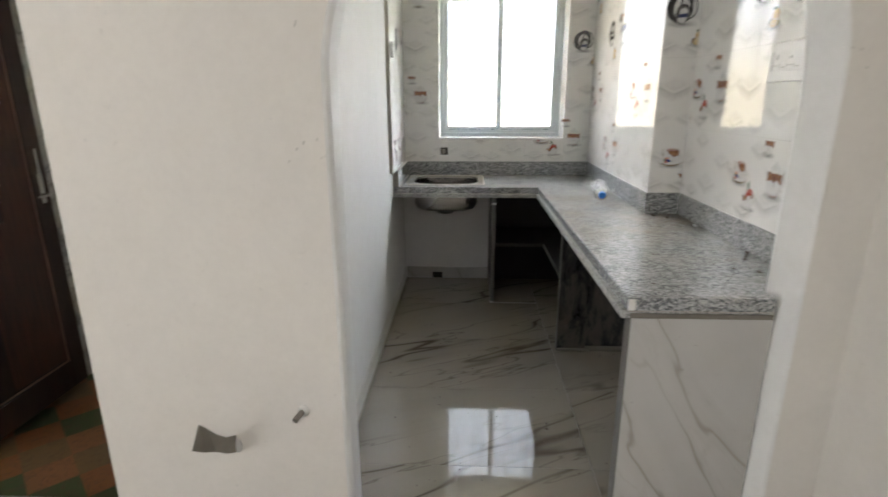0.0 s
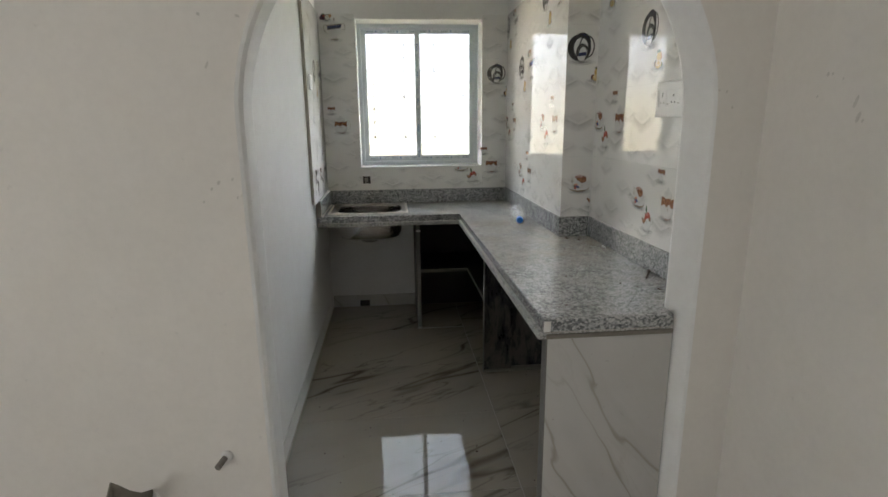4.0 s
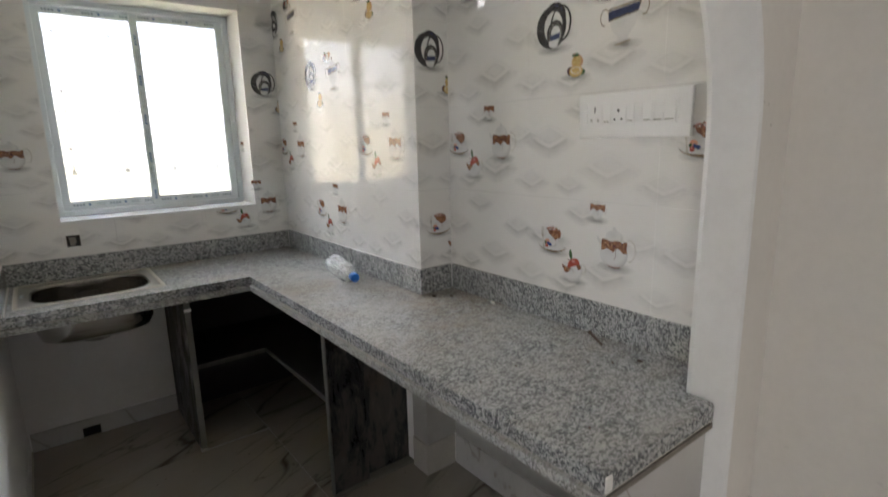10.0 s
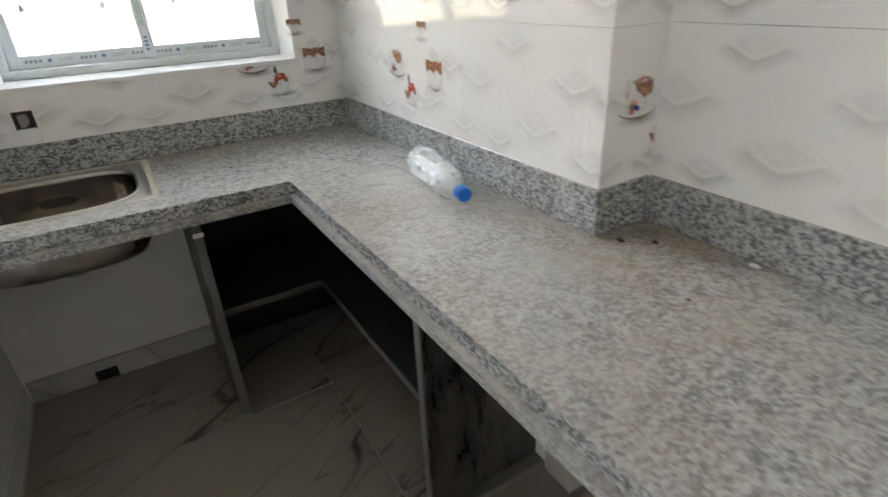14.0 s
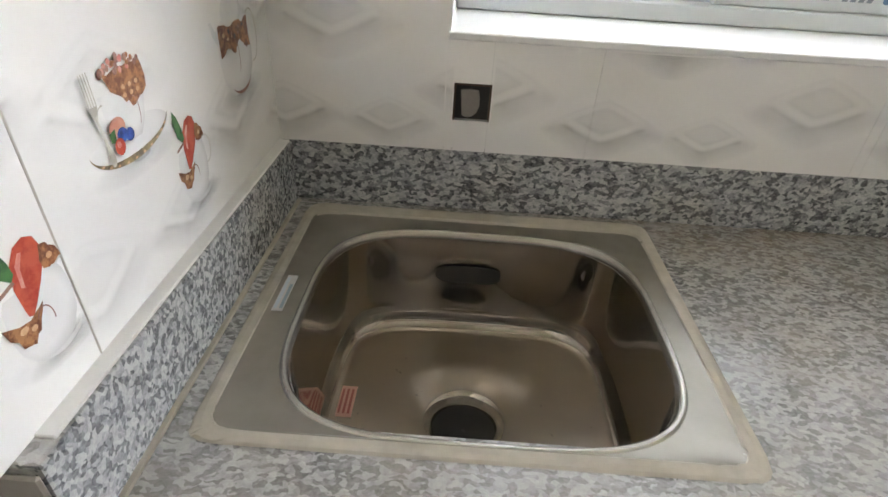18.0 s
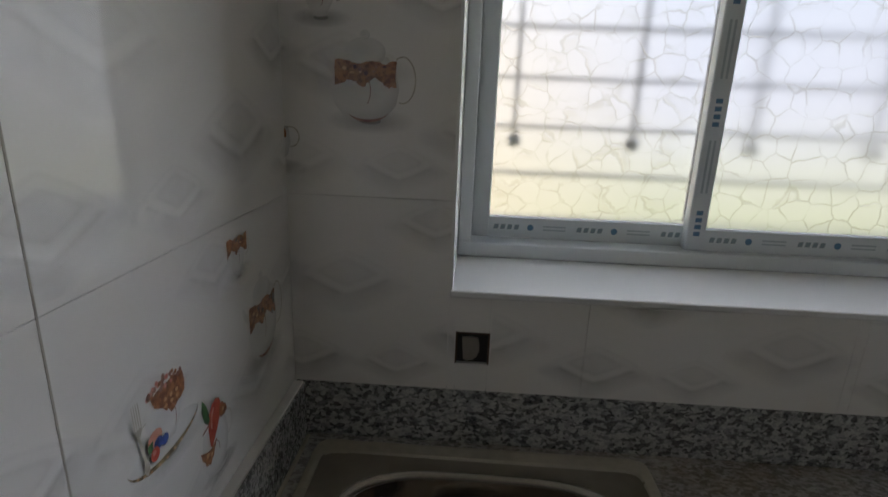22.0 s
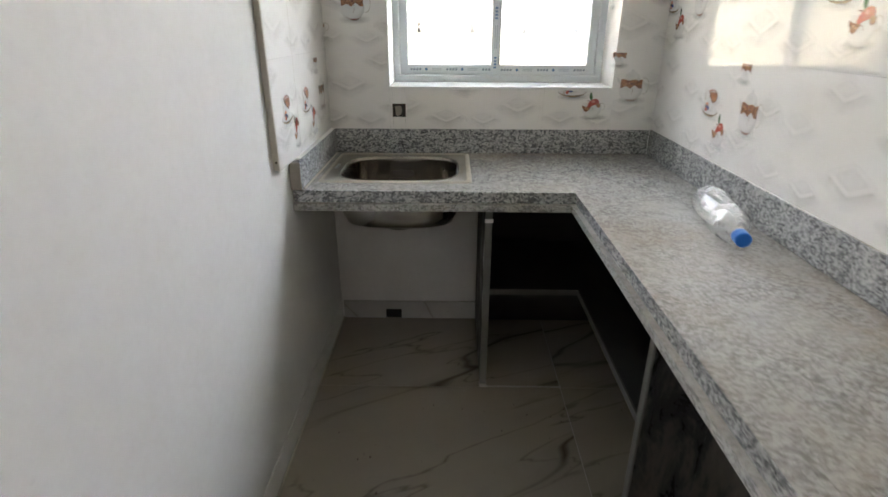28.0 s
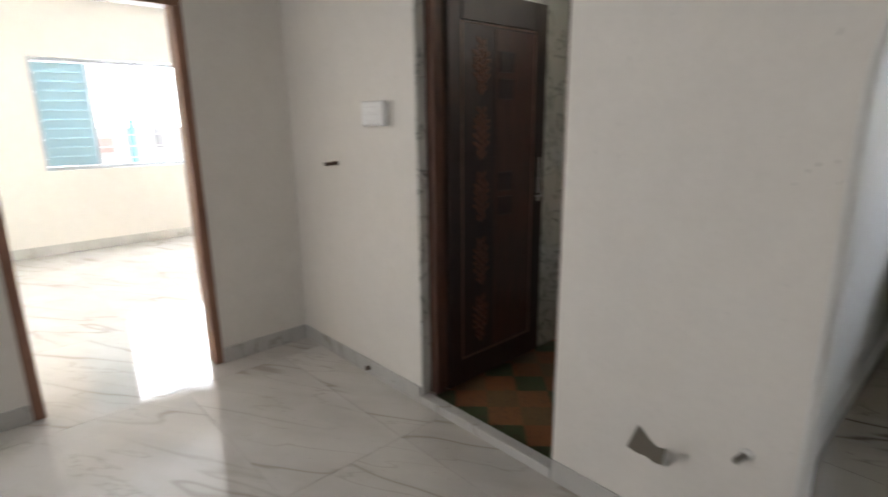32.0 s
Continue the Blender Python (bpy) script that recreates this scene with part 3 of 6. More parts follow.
def prism(bm, outline, y0, y1, axis="y"):
    """A closed outline in two coordinates, pulled along the third."""
    def at(a, b, d):
        return {"y": (a, d, b), "x": (d, a, b), "z": (a, b, d)}[axis]
    lo = [bm.verts.new(at(a, b, y0)) for a, b in outline]
    hi = [bm.verts.new(at(a, b, y1)) for a, b in outline]
    bm.faces.new(lo)
    bm.faces.new(hi[::-1])
    for k in range(len(lo)):
        j = (k + 1) % len(lo)
        bm.faces.new((lo[k], lo[j], hi[j], hi[k]))


def turned(profile, m, n=28):
    """A body of revolution about its own x axis, placed by m."""
    bm = bmesh.new()
    rings = []
    for x, rad in profile:
        rings.append([bm.verts.new(m @ Vector((x, rad * math.cos(2 * math.pi * k / n), rad * math.sin(2 * math.pi * k / n)))) for k in range(n)])
    for r0, r1 in zip(rings[:-1], rings[1:]):
        for k in range(n):
            bm.faces.new((r0[k], r0[(k + 1) % n], r1[(k + 1) % n], r1[k]))
    bm.faces.new(rings[0])
    bm.faces.new(rings[-1])
    return bm


# ---- plan ----
XL, XR, XP, YP = -0.500, 1.122, 0.955, 2.818      # kitchen walls behind their tiles; pillar side and front
YB = 4.262                                        # kitchen back wall behind the tiles
YF, YK = 1.555, 1.652                             # the arch wall's living side and kitchen side
CEIL = 2.80
LX0, LX1, LY0 = -3.27, 1.155, -2.75               # living room
TILE_Z = (0.974, 1.306, 1.640, 1.972, 2.285)      # rows of wall tiles
DX0, DX1 = -2.04, -1.215                          # bathroom doorway

# ---- structure ----
struct("ground_slab", box_bm(-8.2, 1.9, -3.4, 4.9, -0.25, -0.0015), M_GROUT, "grey cement bed under the floor tiles", "floor")


def arch_line(cx, half, spring, rise, n=44):
    """Opening outline from the right foot over the crown to the left foot."""
    curve = [(cx + half * math.cos(a), spring + rise * math.sin(a)) for a in (math.pi * k / n for k in range(n + 1))]
    return [(cx + half, 0.0)] + curve + [(cx - half, 0.0)]


def arch_wall():
    bm = bmesh.new()
    ends = [(YF, 0.303, 0.699, 1.50, 0.663), (YF + 0.004, 0.303, 0.689, 1.50, 0.655), (YF + 0.014, 0.3045, 0.681, 1.50, 0.649),
            (YK - 0.012, 0.287, 0.657, 1.50, 0.632), (YK, 0.288, 0.659, 1.50, 0.636)]
    rings = [[bm.verts.new((x, y, z)) for x, z in arch_line(*rest)] for y, *rest in ends]
    for r0, r1 in zip(rings[:-1], rings[1:]):
        for k in range(len(r0) - 1):
            bm.faces.new((r0[k], r0[k + 1], r1[k + 1], r1[k])).material_index = 1
    # wall faces on both sides, as strips up to the ceiling
    for ring in (rings[0], rings[-1]):
        y = ring[0].co.y
        tops = [bm.verts.new((v.co.x, y, CEIL)) for v in ring]
        for k in range(1, len(ring) - 2):
            bm.faces.new((ring[k], ring[k + 1], tops[k + 1], tops[k]))
        for side, far in ((0, LX1 + 0.15), (-1, DX1)):
            foot, neck = (ring[0], ring[1]) if side == 0 else (ring[-1], ring[-2])
            t = tops[1] if side == 0 else tops[-2]
            lo, hi = bm.verts.new((far, y, 0)), bm.verts.new((far, y, CEIL))
            bm.faces.new((foot, lo, hi, t, neck))
        bmesh.ops.delete(bm, geom=[v for v in tops if not v.link_faces], context="VERTS")
    for x in (DX1,):
        q = [bm.verts.new((x, y, z)) for y, z in ((YF, 0), (YK, 0), (YK, CEIL), (YF, CEIL))]
        bm.faces.new(q)
    box_into(bm, DX0, DX1 - 0.002, YF, YK, 2.10, CEIL)
    box_into(bm, LX0 - 0.12, DX0, YF, YK, 0, CEIL)
    bmesh.ops.remove_doubles(bm, verts=bm.verts, dist=1e-4)
    return struct("wall_arch", bm, [M_WALL, M_REVEAL], "cream painted wall with a rounded arch opening", "wall")


# reveal paint whitened to carry the window light that falls on it
M_REVEAL = wall_paint("lit_arch_reveal_paint", (0.86, 0.86, 0.85), 0.03)
arch = arch_wall()
M_SCUFF = plain("grey_scuff", (0.66, 0.63, 0.58), 0.8, 0, 0.3, 120, 0.1)
for sx, sz, sw, sh in ((-0.458, 1.331, 0.010, 0.014), (-0.479, 1.313, 0.008, 0.012), (-0.504, 1.278, 0.007, 0.010), (-0.419, 1.340, 0.008, 0.012), (-0.410, 1.288, 0.006, 0.010), (-0.399, 1.293, 0.005, 0.006),
                       (-0.365, 1.768, 0.016, 0.007), (-0.456, 1.645, 0.008, 0.022), (-0.464, 1.772, 0.012, 0.008), (1.026, 1.570, 0.008, 0.008), (1.002, 1.574, 0.012, 0.005), (1.048, 1.525, 0.010, 0.008)):
    spot = bmesh.new()
    bmesh.ops.create_icosphere(spot, subdivisions=2, radius=1.0, matrix=Matrix.Translation((sx, YF - 0.0002, sz)) @ Matrix.Rotation(radians(25), 4, "Y") @ Matrix.Diagonal((sw * 0.42, 0.0008, sh * 0.5, 1)))
    part("scuff", spot, M_SCUFF, arch, "grey scuff mark")
bm = bmesh.new()
prism(bm, [(XL - 0.12, YK), (-0.3715, YK), (-0.379, 1.69), (-0.41, 1.78), (-0.46, 1.88), (-0.49, 1.98), (XL, 2.10), (XL, YB), (XL - 0.12, YB)], 0, CEIL, "z")
struct("wall_kitchen_left", bm, M_KWALL, "smooth white painted kitchen wall", "wall")
struct("wall_kitchen_right", box_bm(XR, XR + 0.15, YK, YB, 0, CEIL), M_KWALL, "painted kitchen wall behind printed tiles", "wall")
struct("wall_pillar", box_bm(XP, XR, YP, YB, 0, CEIL), M_KWALL, "projecting white column clad in printed tiles", "wall")
# thin grey skins that darken column and wall below the worktop
M_GREY_PLASTER = plain("grey_plaster_skin", (0.40, 0.385, 0.355), 0.9, 0, 0.3, 18, 0.5)
struct("plaster_coat", box_bm(XP + 0.001, XR - 0.004, YP - 0.004, YP, 0.151, 0.79), M_GREY_PLASTER, "grey plaster on the column under the worktop", "plaster")
struct("plaster_coat", box_bm(XR - 0.004, XR, YK + 0.002, YP - 0.005, 0.151, 0.79), M_GREY_PLASTER, "grey plaster on the wall under the worktop", "plaster")
struct("plaster_coat", box_bm(XP - 0.004, XP, YP - 0.004, 2.92, 0.151, 0.79), M_GREY_PLASTER, "grey plaster on the column under the worktop", "plaster")
WX0, WX1, WZ0, WZ1, WALL_D = -0.214, 0.759, 1.157, 2.275, 0.34
bm = bmesh.new()
box_into(bm, XL - 0.12, WX0, YB, YB + WALL_D, 0, CEIL)
box_into(bm, WX1, XR + 0.15, YB, YB + WALL_D, 0, CEIL)
box_into(bm, WX0, WX1, YB, YB + WALL_D, 0, WZ0 - 0.012)
box_into(bm, WX0, WX1, YB, YB + WALL_D, WZ1, CEIL)
struct("wall_kitchen_back", bm, M_KWALL, "painted back wall of the kitchen with a window opening", "wall")
struct("ceiling", box_bm(-8.2, 1.6, -3.0, YB + WALL_D, CEIL, CEIL + 0.15), M_CEIL, "white painted ceiling", "ceiling")
living_right = struct("wall_living_right", box_bm(LX1, LX1 + 0.15, LY0, YF, 0, CEIL), M_WALL, "cream painted living room wall", "wall")
for sy, sz, sw, sh in ((1.337, 1.600, 0.012, 0.012), (1.322, 1.600, 0.010, 0.008), (1.287, 1.586, 0.006, 0.007), (1.362, 1.546, 0.007, 0.008), (1.239, 1.528, 0.012, 0.034), (1.226, 1.491, 0.013, 0.030), (1.212, 1.483, 0.008, 0.010)):
    spot = bmesh.new()
    bmesh.ops.create_icosphere(spot, subdivisions=2, radius=1.0, matrix=Matrix.Translation((LX1 + 0.0002, sy, sz)) @ Matrix.Rotation(radians(18), 4, "X") @ Matrix.Diagonal((0.0008, sw * 0.45, sh * 0.5, 1)))
    part("scuff", spot, M_SCUFF, living_right, "grey scuff mark")
struct("wall_living_back", box_bm(LX0 - 0.12, LX1 + 0.15, LY0 - 0.15, LY0, 0, CEIL), M_WALL, "cream painted wall behind the living room", "wall")
JY0, JY1 = 0.035, 0.985
bm = bmesh.new()
box_into(bm, LX0 - 0.12, LX0, JY1, YF, 0, CEIL)
for y0, y1, z0, z1 in ((LY0, -2.50, 0, CEIL), (-1.00, JY0, 0, CEIL), (-2.50, -1.00, 0, 0.80), (-2.50, -1.00, 2.32, CEIL)):
    box_into(bm, LX0 - 0.12, LX0, y0, y1, z0, z1)
box_into(bm, LX0 - 0.12, LX0, JY0, JY1, 2.1, CEIL)
struct("wall_living_left", bm, M_WALL, "cream painted wall with a doorway to the bedroom", "wall")
BX, BY0, BY1, BZ0, BZ1 = -7.45, 0.71, 2.75, 0.94, 2.165
bm = bmesh.new()
box_into(bm, BX - 0.2, BX, -0.80, BY0, 0, CEIL)
box_into(bm, BX - 0.2, BX, BY1, 3.4, 0, CEIL)
box_into(bm, BX - 0.2, BX, BY0, BY1, 0, BZ0)
box_into(bm, BX - 0.2, BX, BY0, BY1, BZ1, CEIL)
struct("wall_bedroom_far", bm, M_WALL, "white bedroom wall with a wide window", "wall")
struct("wall_bedroom_side", box_bm(BX, LX0 - 0.12, 3.25, 3.4, 0, CEIL), M_WALL, "white bedroom wall", "wall")
struct("wall_bedroom_near", box_bm(BX, LX0 - 0.12, -0.80, -0.65, 0, CEIL), M_WALL, "white bedroom wall", "wall")
struct("wall_bath_left", box_bm(-2.18, -2.06, YK, 2.9, 0, CEIL), M_BATHWALL, "bathroom wall tiled in veined white", "wall")
# the high gap is unseen, added for the bathroom's lamp
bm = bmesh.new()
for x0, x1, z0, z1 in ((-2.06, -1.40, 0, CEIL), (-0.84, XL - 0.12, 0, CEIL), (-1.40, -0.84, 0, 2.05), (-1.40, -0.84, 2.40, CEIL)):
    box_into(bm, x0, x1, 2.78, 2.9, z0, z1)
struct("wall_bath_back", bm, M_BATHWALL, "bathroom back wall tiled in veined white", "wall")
struct("baseboard", box_bm(-2.058, XL - 0.122, 2.770, 2.779, 0.009, 0.16), plain("red_brown_tile", (0.14, 0.055, 0.035), 0.3, 0, 0.3, 20, 0.1), "red-brown tile skirting in the bathroom", "skirting")

# floors
floor = base_at("floor", (0, 0, 0), "glossy white marble floor tiles with brown veins", "floor", kind="structure")


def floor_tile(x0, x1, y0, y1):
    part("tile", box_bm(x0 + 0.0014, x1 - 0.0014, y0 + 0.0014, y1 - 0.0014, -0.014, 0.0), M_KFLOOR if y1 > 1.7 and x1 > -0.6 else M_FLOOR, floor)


for gx in range(-7, 2):
    for gy in range(-11, 1):
        x1, y1 = 0.525 + 1.2 * gx, 3.69 + 0.6 * gy
        floor_tile(x1 - 1.2, min(x1, 1.5), y1 - 0.6, y1)
floor_tile(-0.675, 0.525, 3.69, 4.28)
floor_tile(0.525, 1.3, 3.69, 4.28)
struct("floor_bath", box_bm(DX0, XL - 0.12, YF + 0.051, 2.78, 0.002, 0.008), M_BATH, "orange and green patterned bathroom floor tiles", "floor")
struct("door_sill", box_bm(DX0 + 0.002, DX1 - 0.002, YF - 0.012, YF + 0.050, 0.0, 0.048, 0.004), M_MARBLE, "grey marble threshold in the bathroom doorway", "threshold")

# baseboards
def baseboard(bm):
    return struct("baseboard", bm, M_MARBLE, "grey veined marble skirting strip", "skirting")


SK = 0.095
baseboard(box_bm(LX0 + 0.012, DX0 - 0.002, YF - 0.012, YF, 0, SK, 0.002))
bm = bmesh.new()
box_into(bm, DX1 + 0.002, -0.43, YF - 0.010, YF, 0, SK, 0.002)
baseboard(bm)
baseboard(box_bm(LX0, LX0 + 0.012, JY1 + 0.005, YF, 0, SK, 0.002))
baseboard(box_bm(LX0, LX0 + 0.012, LY0, JY0 - 0.005, 0, SK, 0.002))
baseboard(box_bm(LX1 - 0.012, LX1, LY0, YF, 0, SK, 0.002))
baseboard(box_bm(BX, BX + 0.012, -0.65, 3.25, 0, 0.11, 0.002))
struct("baseboard", box_bm(XL, XL + 0.006, 2.10, YB - 0.012, 0, SK, 0.002), M_PLASTER, "skirting plastered over in the wall's white", "skirting")
struct("floor_joint", box_bm(XL + 0.0065, XL + 0.013, 2.12, YB - 0.013, 0.0003, 0.004, 0.001), M_CAULK, "pale filled joint along the wall's foot", "joint")
baseboard(box_bm(XR - 0.012, XR, 1.66, YP - 0.012, 0, 0.150, 0.002))
for dims in ((XP - 0.012, XR - 0.013, YP - 0.011, YP), (XP - 0.011, XP, YP + 0.001, 2.92)):
    struct("baseboard", box_bm(*dims, 0, 0.150, 0.002), M_CEMENT, "dusty cement skirting at the column's foot", "skirting")
bm = bmesh.new()
for x0, x1, z0, z1 in ((XL + 0.012, -0.272, 0, SK), (-0.192, XP, 0, SK), (-0.272, -0.192, 0.052, SK)):
    box_into(bm, x0, x1, YB - 0.012, YB, z0, z1)
baseboard(bm)
struct("drain_outlet", box_bm(-0.272, -0.192, YB - 0.006, YB - 0.001, 0.0, 0.052), M_BLACK, "dark square drain outlet at the foot of the wall", "outlet")

# ---- wall tiles with their prints ----
FRAMES = {  # outward normal, direction of reading
    "right": (Vector((-1, 0, 0)), Vector((0, -1, 0))),
    "left": (Vector((1, 0, 0)), Vector((0, 1, 0))),
    "back": (Vector((0, -1, 0)), Vector((1, 0, 0))),
}


def tile_panel(name, side, face, u0, u1, z0, z1, joints, rows, holes=(), thick=0.009):
    """Tiles on one wall face: face is the fixed coordinate of the tiles' front."""
    nrm, along = FRAMES[side]
    root = base_at(name, (0, 0, 0), "white glossy wall tiles printed with cups and cakes", "wall tiles", kind="structure")
    us = [u0] + [j for j in joints if u0 + 0.01 < j < u1 - 0.01] + [u1]
    zs = [z0] + [r for r in rows if z0 + 0.01 < r < z1 - 0.01] + [z1]
    for a, b in zip(us[:-1], us[1:]):
        for c, d in zip(zs[:-1], zs[1:]):
            for p in cut([(a, b, c, d)], holes):
                g = 0.0003
                wide = g
                lo, hi = p[0] + wide, p[1] - wide
                f0, f1 = sorted((face, face - thick * (nrm.x + nrm.y)))
                if side == "back":
                    bm = box_bm(lo, hi, f0, f1, p[2] + g, p[3] - g)
                else:
                    bm = box_bm(f0, f1, lo, hi, p[2] + g, p[3] - g)
                part("tile", bm, M_TILE, root)
    return root


def cut(rects, holes):
    for h in holes:
        out = []
        for a, b, c, d in rects:
            if h[0] >= b or h[1] <= a or h[2] >= d or h[3] <= c:
                out.append((a, b, c, d))
                continue
            if a < h[0]:
                out.append((a, h[0], c, d))
            if b > h[1]:
                out.append((h[1], b, c, d))
            m0, m1 = max(a, h[0]), min(b, h[1])
            if c < h[2]:
                out.append((m0, m1, c, h[2]))
            if d > h[3]:
                out.append((m0, m1, h[3], d))
        rects = out
    return rects


FX_R, FX_P, FY_P, FY_B, FX_L = XR - 0.010, XP - 0.010, YP - 0.010, YB - 0.012, XL + 0.020
ROWS_Z = TILE_Z[1:-1]
tiles_right = tile_panel("tiles_right", "right", FX_R, YK, YP - 0.010, TILE_Z[0], TILE_Z[-1], (1.858, 2.362), ROWS_Z)
tiles_pillar = tile_panel("tiles_pillar", "right", FX_P, YP - 0.010, YB - 0.012, TILE_Z[0], TILE_Z[-1], (2.86, 3.36, 3.86), ROWS_Z)
tiles_front = tile_panel("tiles_pillar_front", "back", FY_P, XP - 0.010, XR - 0.010, TILE_Z[0], TILE_Z[-1], (), ROWS_Z)
tiles_back = tile_panel("tiles_back", "back", FY_B, FX_L, FX_P, TILE_Z[0], TILE_Z[-1], (0.015, 0.443, 0.460), ROWS_Z,
                        holes=((WX0, WX1, WZ0, 2.4), (-0.200, -0.146, 1.026, 1.081)))
tiles_left = tile_panel("tiles_left", "left", FX_L, 3.50, YB - 0.012, TILE_Z[0], TILE_Z[-1], (3.755,), ROWS_Z, thick=0.011)
struct("tile_bed", box_bm(XL, FX_L - 0.0115, 3.502, YB - 0.012, TILE_Z[0] + 0.002, TILE_Z[-1]), M_PLASTER, "pale mortar bed behind the wall tiles", "mortar")
struct("tile_reveal", box_bm(WX1 - 0.008, WX1, FY_B, YB + 0.19, WZ0, WZ1), M_TILE, "printed tile lining of the window reveal", "tile")

part("edge_strip", box_bm(XL + 0.0005, FX_L - 0.001, 3.492, 3.4995, TILE_Z[0] + 0.006, TILE_Z[-1] - 0.002, 0.001), M_EDGE, tiles_left, "beige mortar edge of the tiling")
part("nail", turned([(0.0, 0.004), (0.004, 0.003)], pose(FX_L - 0.008, 3.4915, TILE_Z[0] + 0.030, 0, 0, -90), 10), M_RUST, tiles_left, "rusty nail head")
part("open_joint", box_bm(FX_L - 0.003, FX_L + 0.0003, 3.7540, 3.7560, TILE_Z[0] + 0.002, TILE_Z[-1] - 0.002), M_CEMENT, tiles_left, "open grey joint")


def ellipse(cx, cy, rx, ry, n=20, a0=0.0, a1=360.0):
    full = a1 - a0 >= 359.9
    count = n if full else n + 1
    return [(cx + rx * math.cos(radians(a0 + (a1 - a0) * k / n)), cy + ry * math.sin(radians(a0 + (a1 - a0) * k / n))) for k in range(count)]


def band(cx, cy, rx, ry, w, n=22, a0=0.0, a1=360.0):
    """A closed or open ring as quads."""
    outer, inner = ellipse(cx, cy, rx, ry, n, a0, a1), ellipse(cx, cy, rx - w, ry - w, n, a0, a1)
    m = len(outer)
    return [[outer[k], outer[(k + 1) % m], inner[(k + 1) % m], inner[k]] for k in range(n)]


def jag(pts, amount, seed):
    r = random.Random(seed)
    out = []
    for (x0, y0), (x1, y1) in zip(pts, pts[1:] + pts[:1]):
        for k in range(3):
            f = k / 3
            out.append((x0 + (x1 - x0) * f + r.uniform(-amount, amount), y0 + (y1 - y0) * f + r.uniform(-amount, amount)))
    return out


def torn(x0, x1, top, deep, seed):
    """A strip of cake pasted across china: a wavy upper edge, a torn lower one, nuts, and a curl of syrup."""
    r = random.Random(seed)
    w = x1 - x0
    upper = [(x0 + w * k / 6, top + (0.04, 0.05, -0.02, 0.0, 0.03, -0.03, 0.05)[k] * deep * 2) for k in range(7)]
    lower = [(x1 - w * k / 9, top - deep * (0.92, 0.95, 0.76, 0.62, 0.70, 1.0, 0.80, 0.66, 0.82, 0.94)[k] + r.uniform(-0.06, 0.06) * deep) for k in range(10)]
    out = [("cake", jag(upper + lower, deep * 0.035, seed))]
    for k in range(9):
        cx, cy = x0 + w * r.uniform(0.12, 0.88), top - deep * r.uniform(0.12, 0.45)
        out.append((("nut", "crumb", "plum")[k % 3], ellipse(cx, cy, w * r.uniform(0.02, 0.045), deep * r.uniform(0.05, 0.11), 7)))
    mid = (x0 + x1) / 2 + w * 0.08
    out += [("crumb", q) for q in band(mid - w * 0.07, top - deep * 1.1, w * 0.075, deep * 0.55, w * 0.014, 9, -80, 95)]
    return out


def heap(x0, x1, z, tall, seed, count=26):
    """A heap of crumbs."""
    r = random.Random(seed)
    out = []
    for k in range(count):
        f = r.random()
        rise = tall * math.sin(math.pi * (0.12 + 0.76 * f)) * r.random() ** 0.6
        out.append((("crumb", "pink", "cake", "crumb")[k % 4], ellipse(x0 + (x1 - x0) * f, z + rise, r.uniform(0.0022, 0.0036), r.uniform(0.0020, 0.0032), 8)))
    return out


def crescent(cx, cy, rx, ry, thick, ink, a0=190, a1=350, n=20):
    """A sickle along the lower rim of an ellipse."""
    pts = []
    for k in range(n + 1):
        a = radians(a0 + (a1 - a0) * k / n)
        pts.append((cx + rx * math.cos(a), cy + ry * math.sin(a)))
    back = []
    for k in range(n, -1, -1):
        a, f = radians(a0 + (a1 - a0) * k / n), math.sin(math.pi * k / n)
        back.append((cx + (rx - thick * f) * math.cos(a), cy + (ry - thick * f) * math.sin(a)))
    return (ink, pts + back[1:-1])


def vessel(levels):
    """A body's outline from pairs of height and half width."""
    return [(w, z) for z, w in levels] + [(-w, z) for z, w in reversed(levels)]


def cup_art():
    return [("halo", ellipse(0.002, -0.030, 0.046, 0.014, 24)),
            ("china", vessel([(-0.027, 0.010), (-0.022, 0.012), (-0.010, 0.019), (0.006, 0.023), (0.022, 0.025)])),
            *[("silver", q) for q in band(0.025, 0.004, 0.010, 0.012, 0.0014, 12, -95, 95)],
            *torn(-0.027, 0.029, 0.021, 0.022, 4), crescent(0.0, -0.022, 0.014, 0.007, 0.0025, "shade", 200, 355)]


def pot_art():
    drawn = [("halo", ellipse(0.008, -0.058, 0.075, 0.020, 28)),
            *[("silver", q) for q in band(0.060, 0.002, 0.022, 0.034, 0.0022, 20, -105, 120)],
            ("china", [(-0.046, 0.002), (-0.066, 0.022), (-0.070, 0.036), (-0.064, 0.037), (-0.056, 0.026), (-0.038, 0.020)]),
            ("china", vessel([(-0.057, 0.024), (-0.050, 0.036), (-0.034, 0.050), (-0.012, 0.055), (0.008, 0.051), (0.026, 0.042), (0.034, 0.036)])),
            ("china", ellipse(0, 0.040, 0.033, 0.021, 22)), ("china", ellipse(0, 0.064, 0.008, 0.007, 14)),
            *torn(-0.048, 0.050, 0.026, 0.036, 9), crescent(0.004, -0.030, 0.040, 0.030, 0.0045, "crumb", 215, 330)]
    return [(ink, [(a * 0.93, b) for a, b in pts]) for ink, pts in drawn]


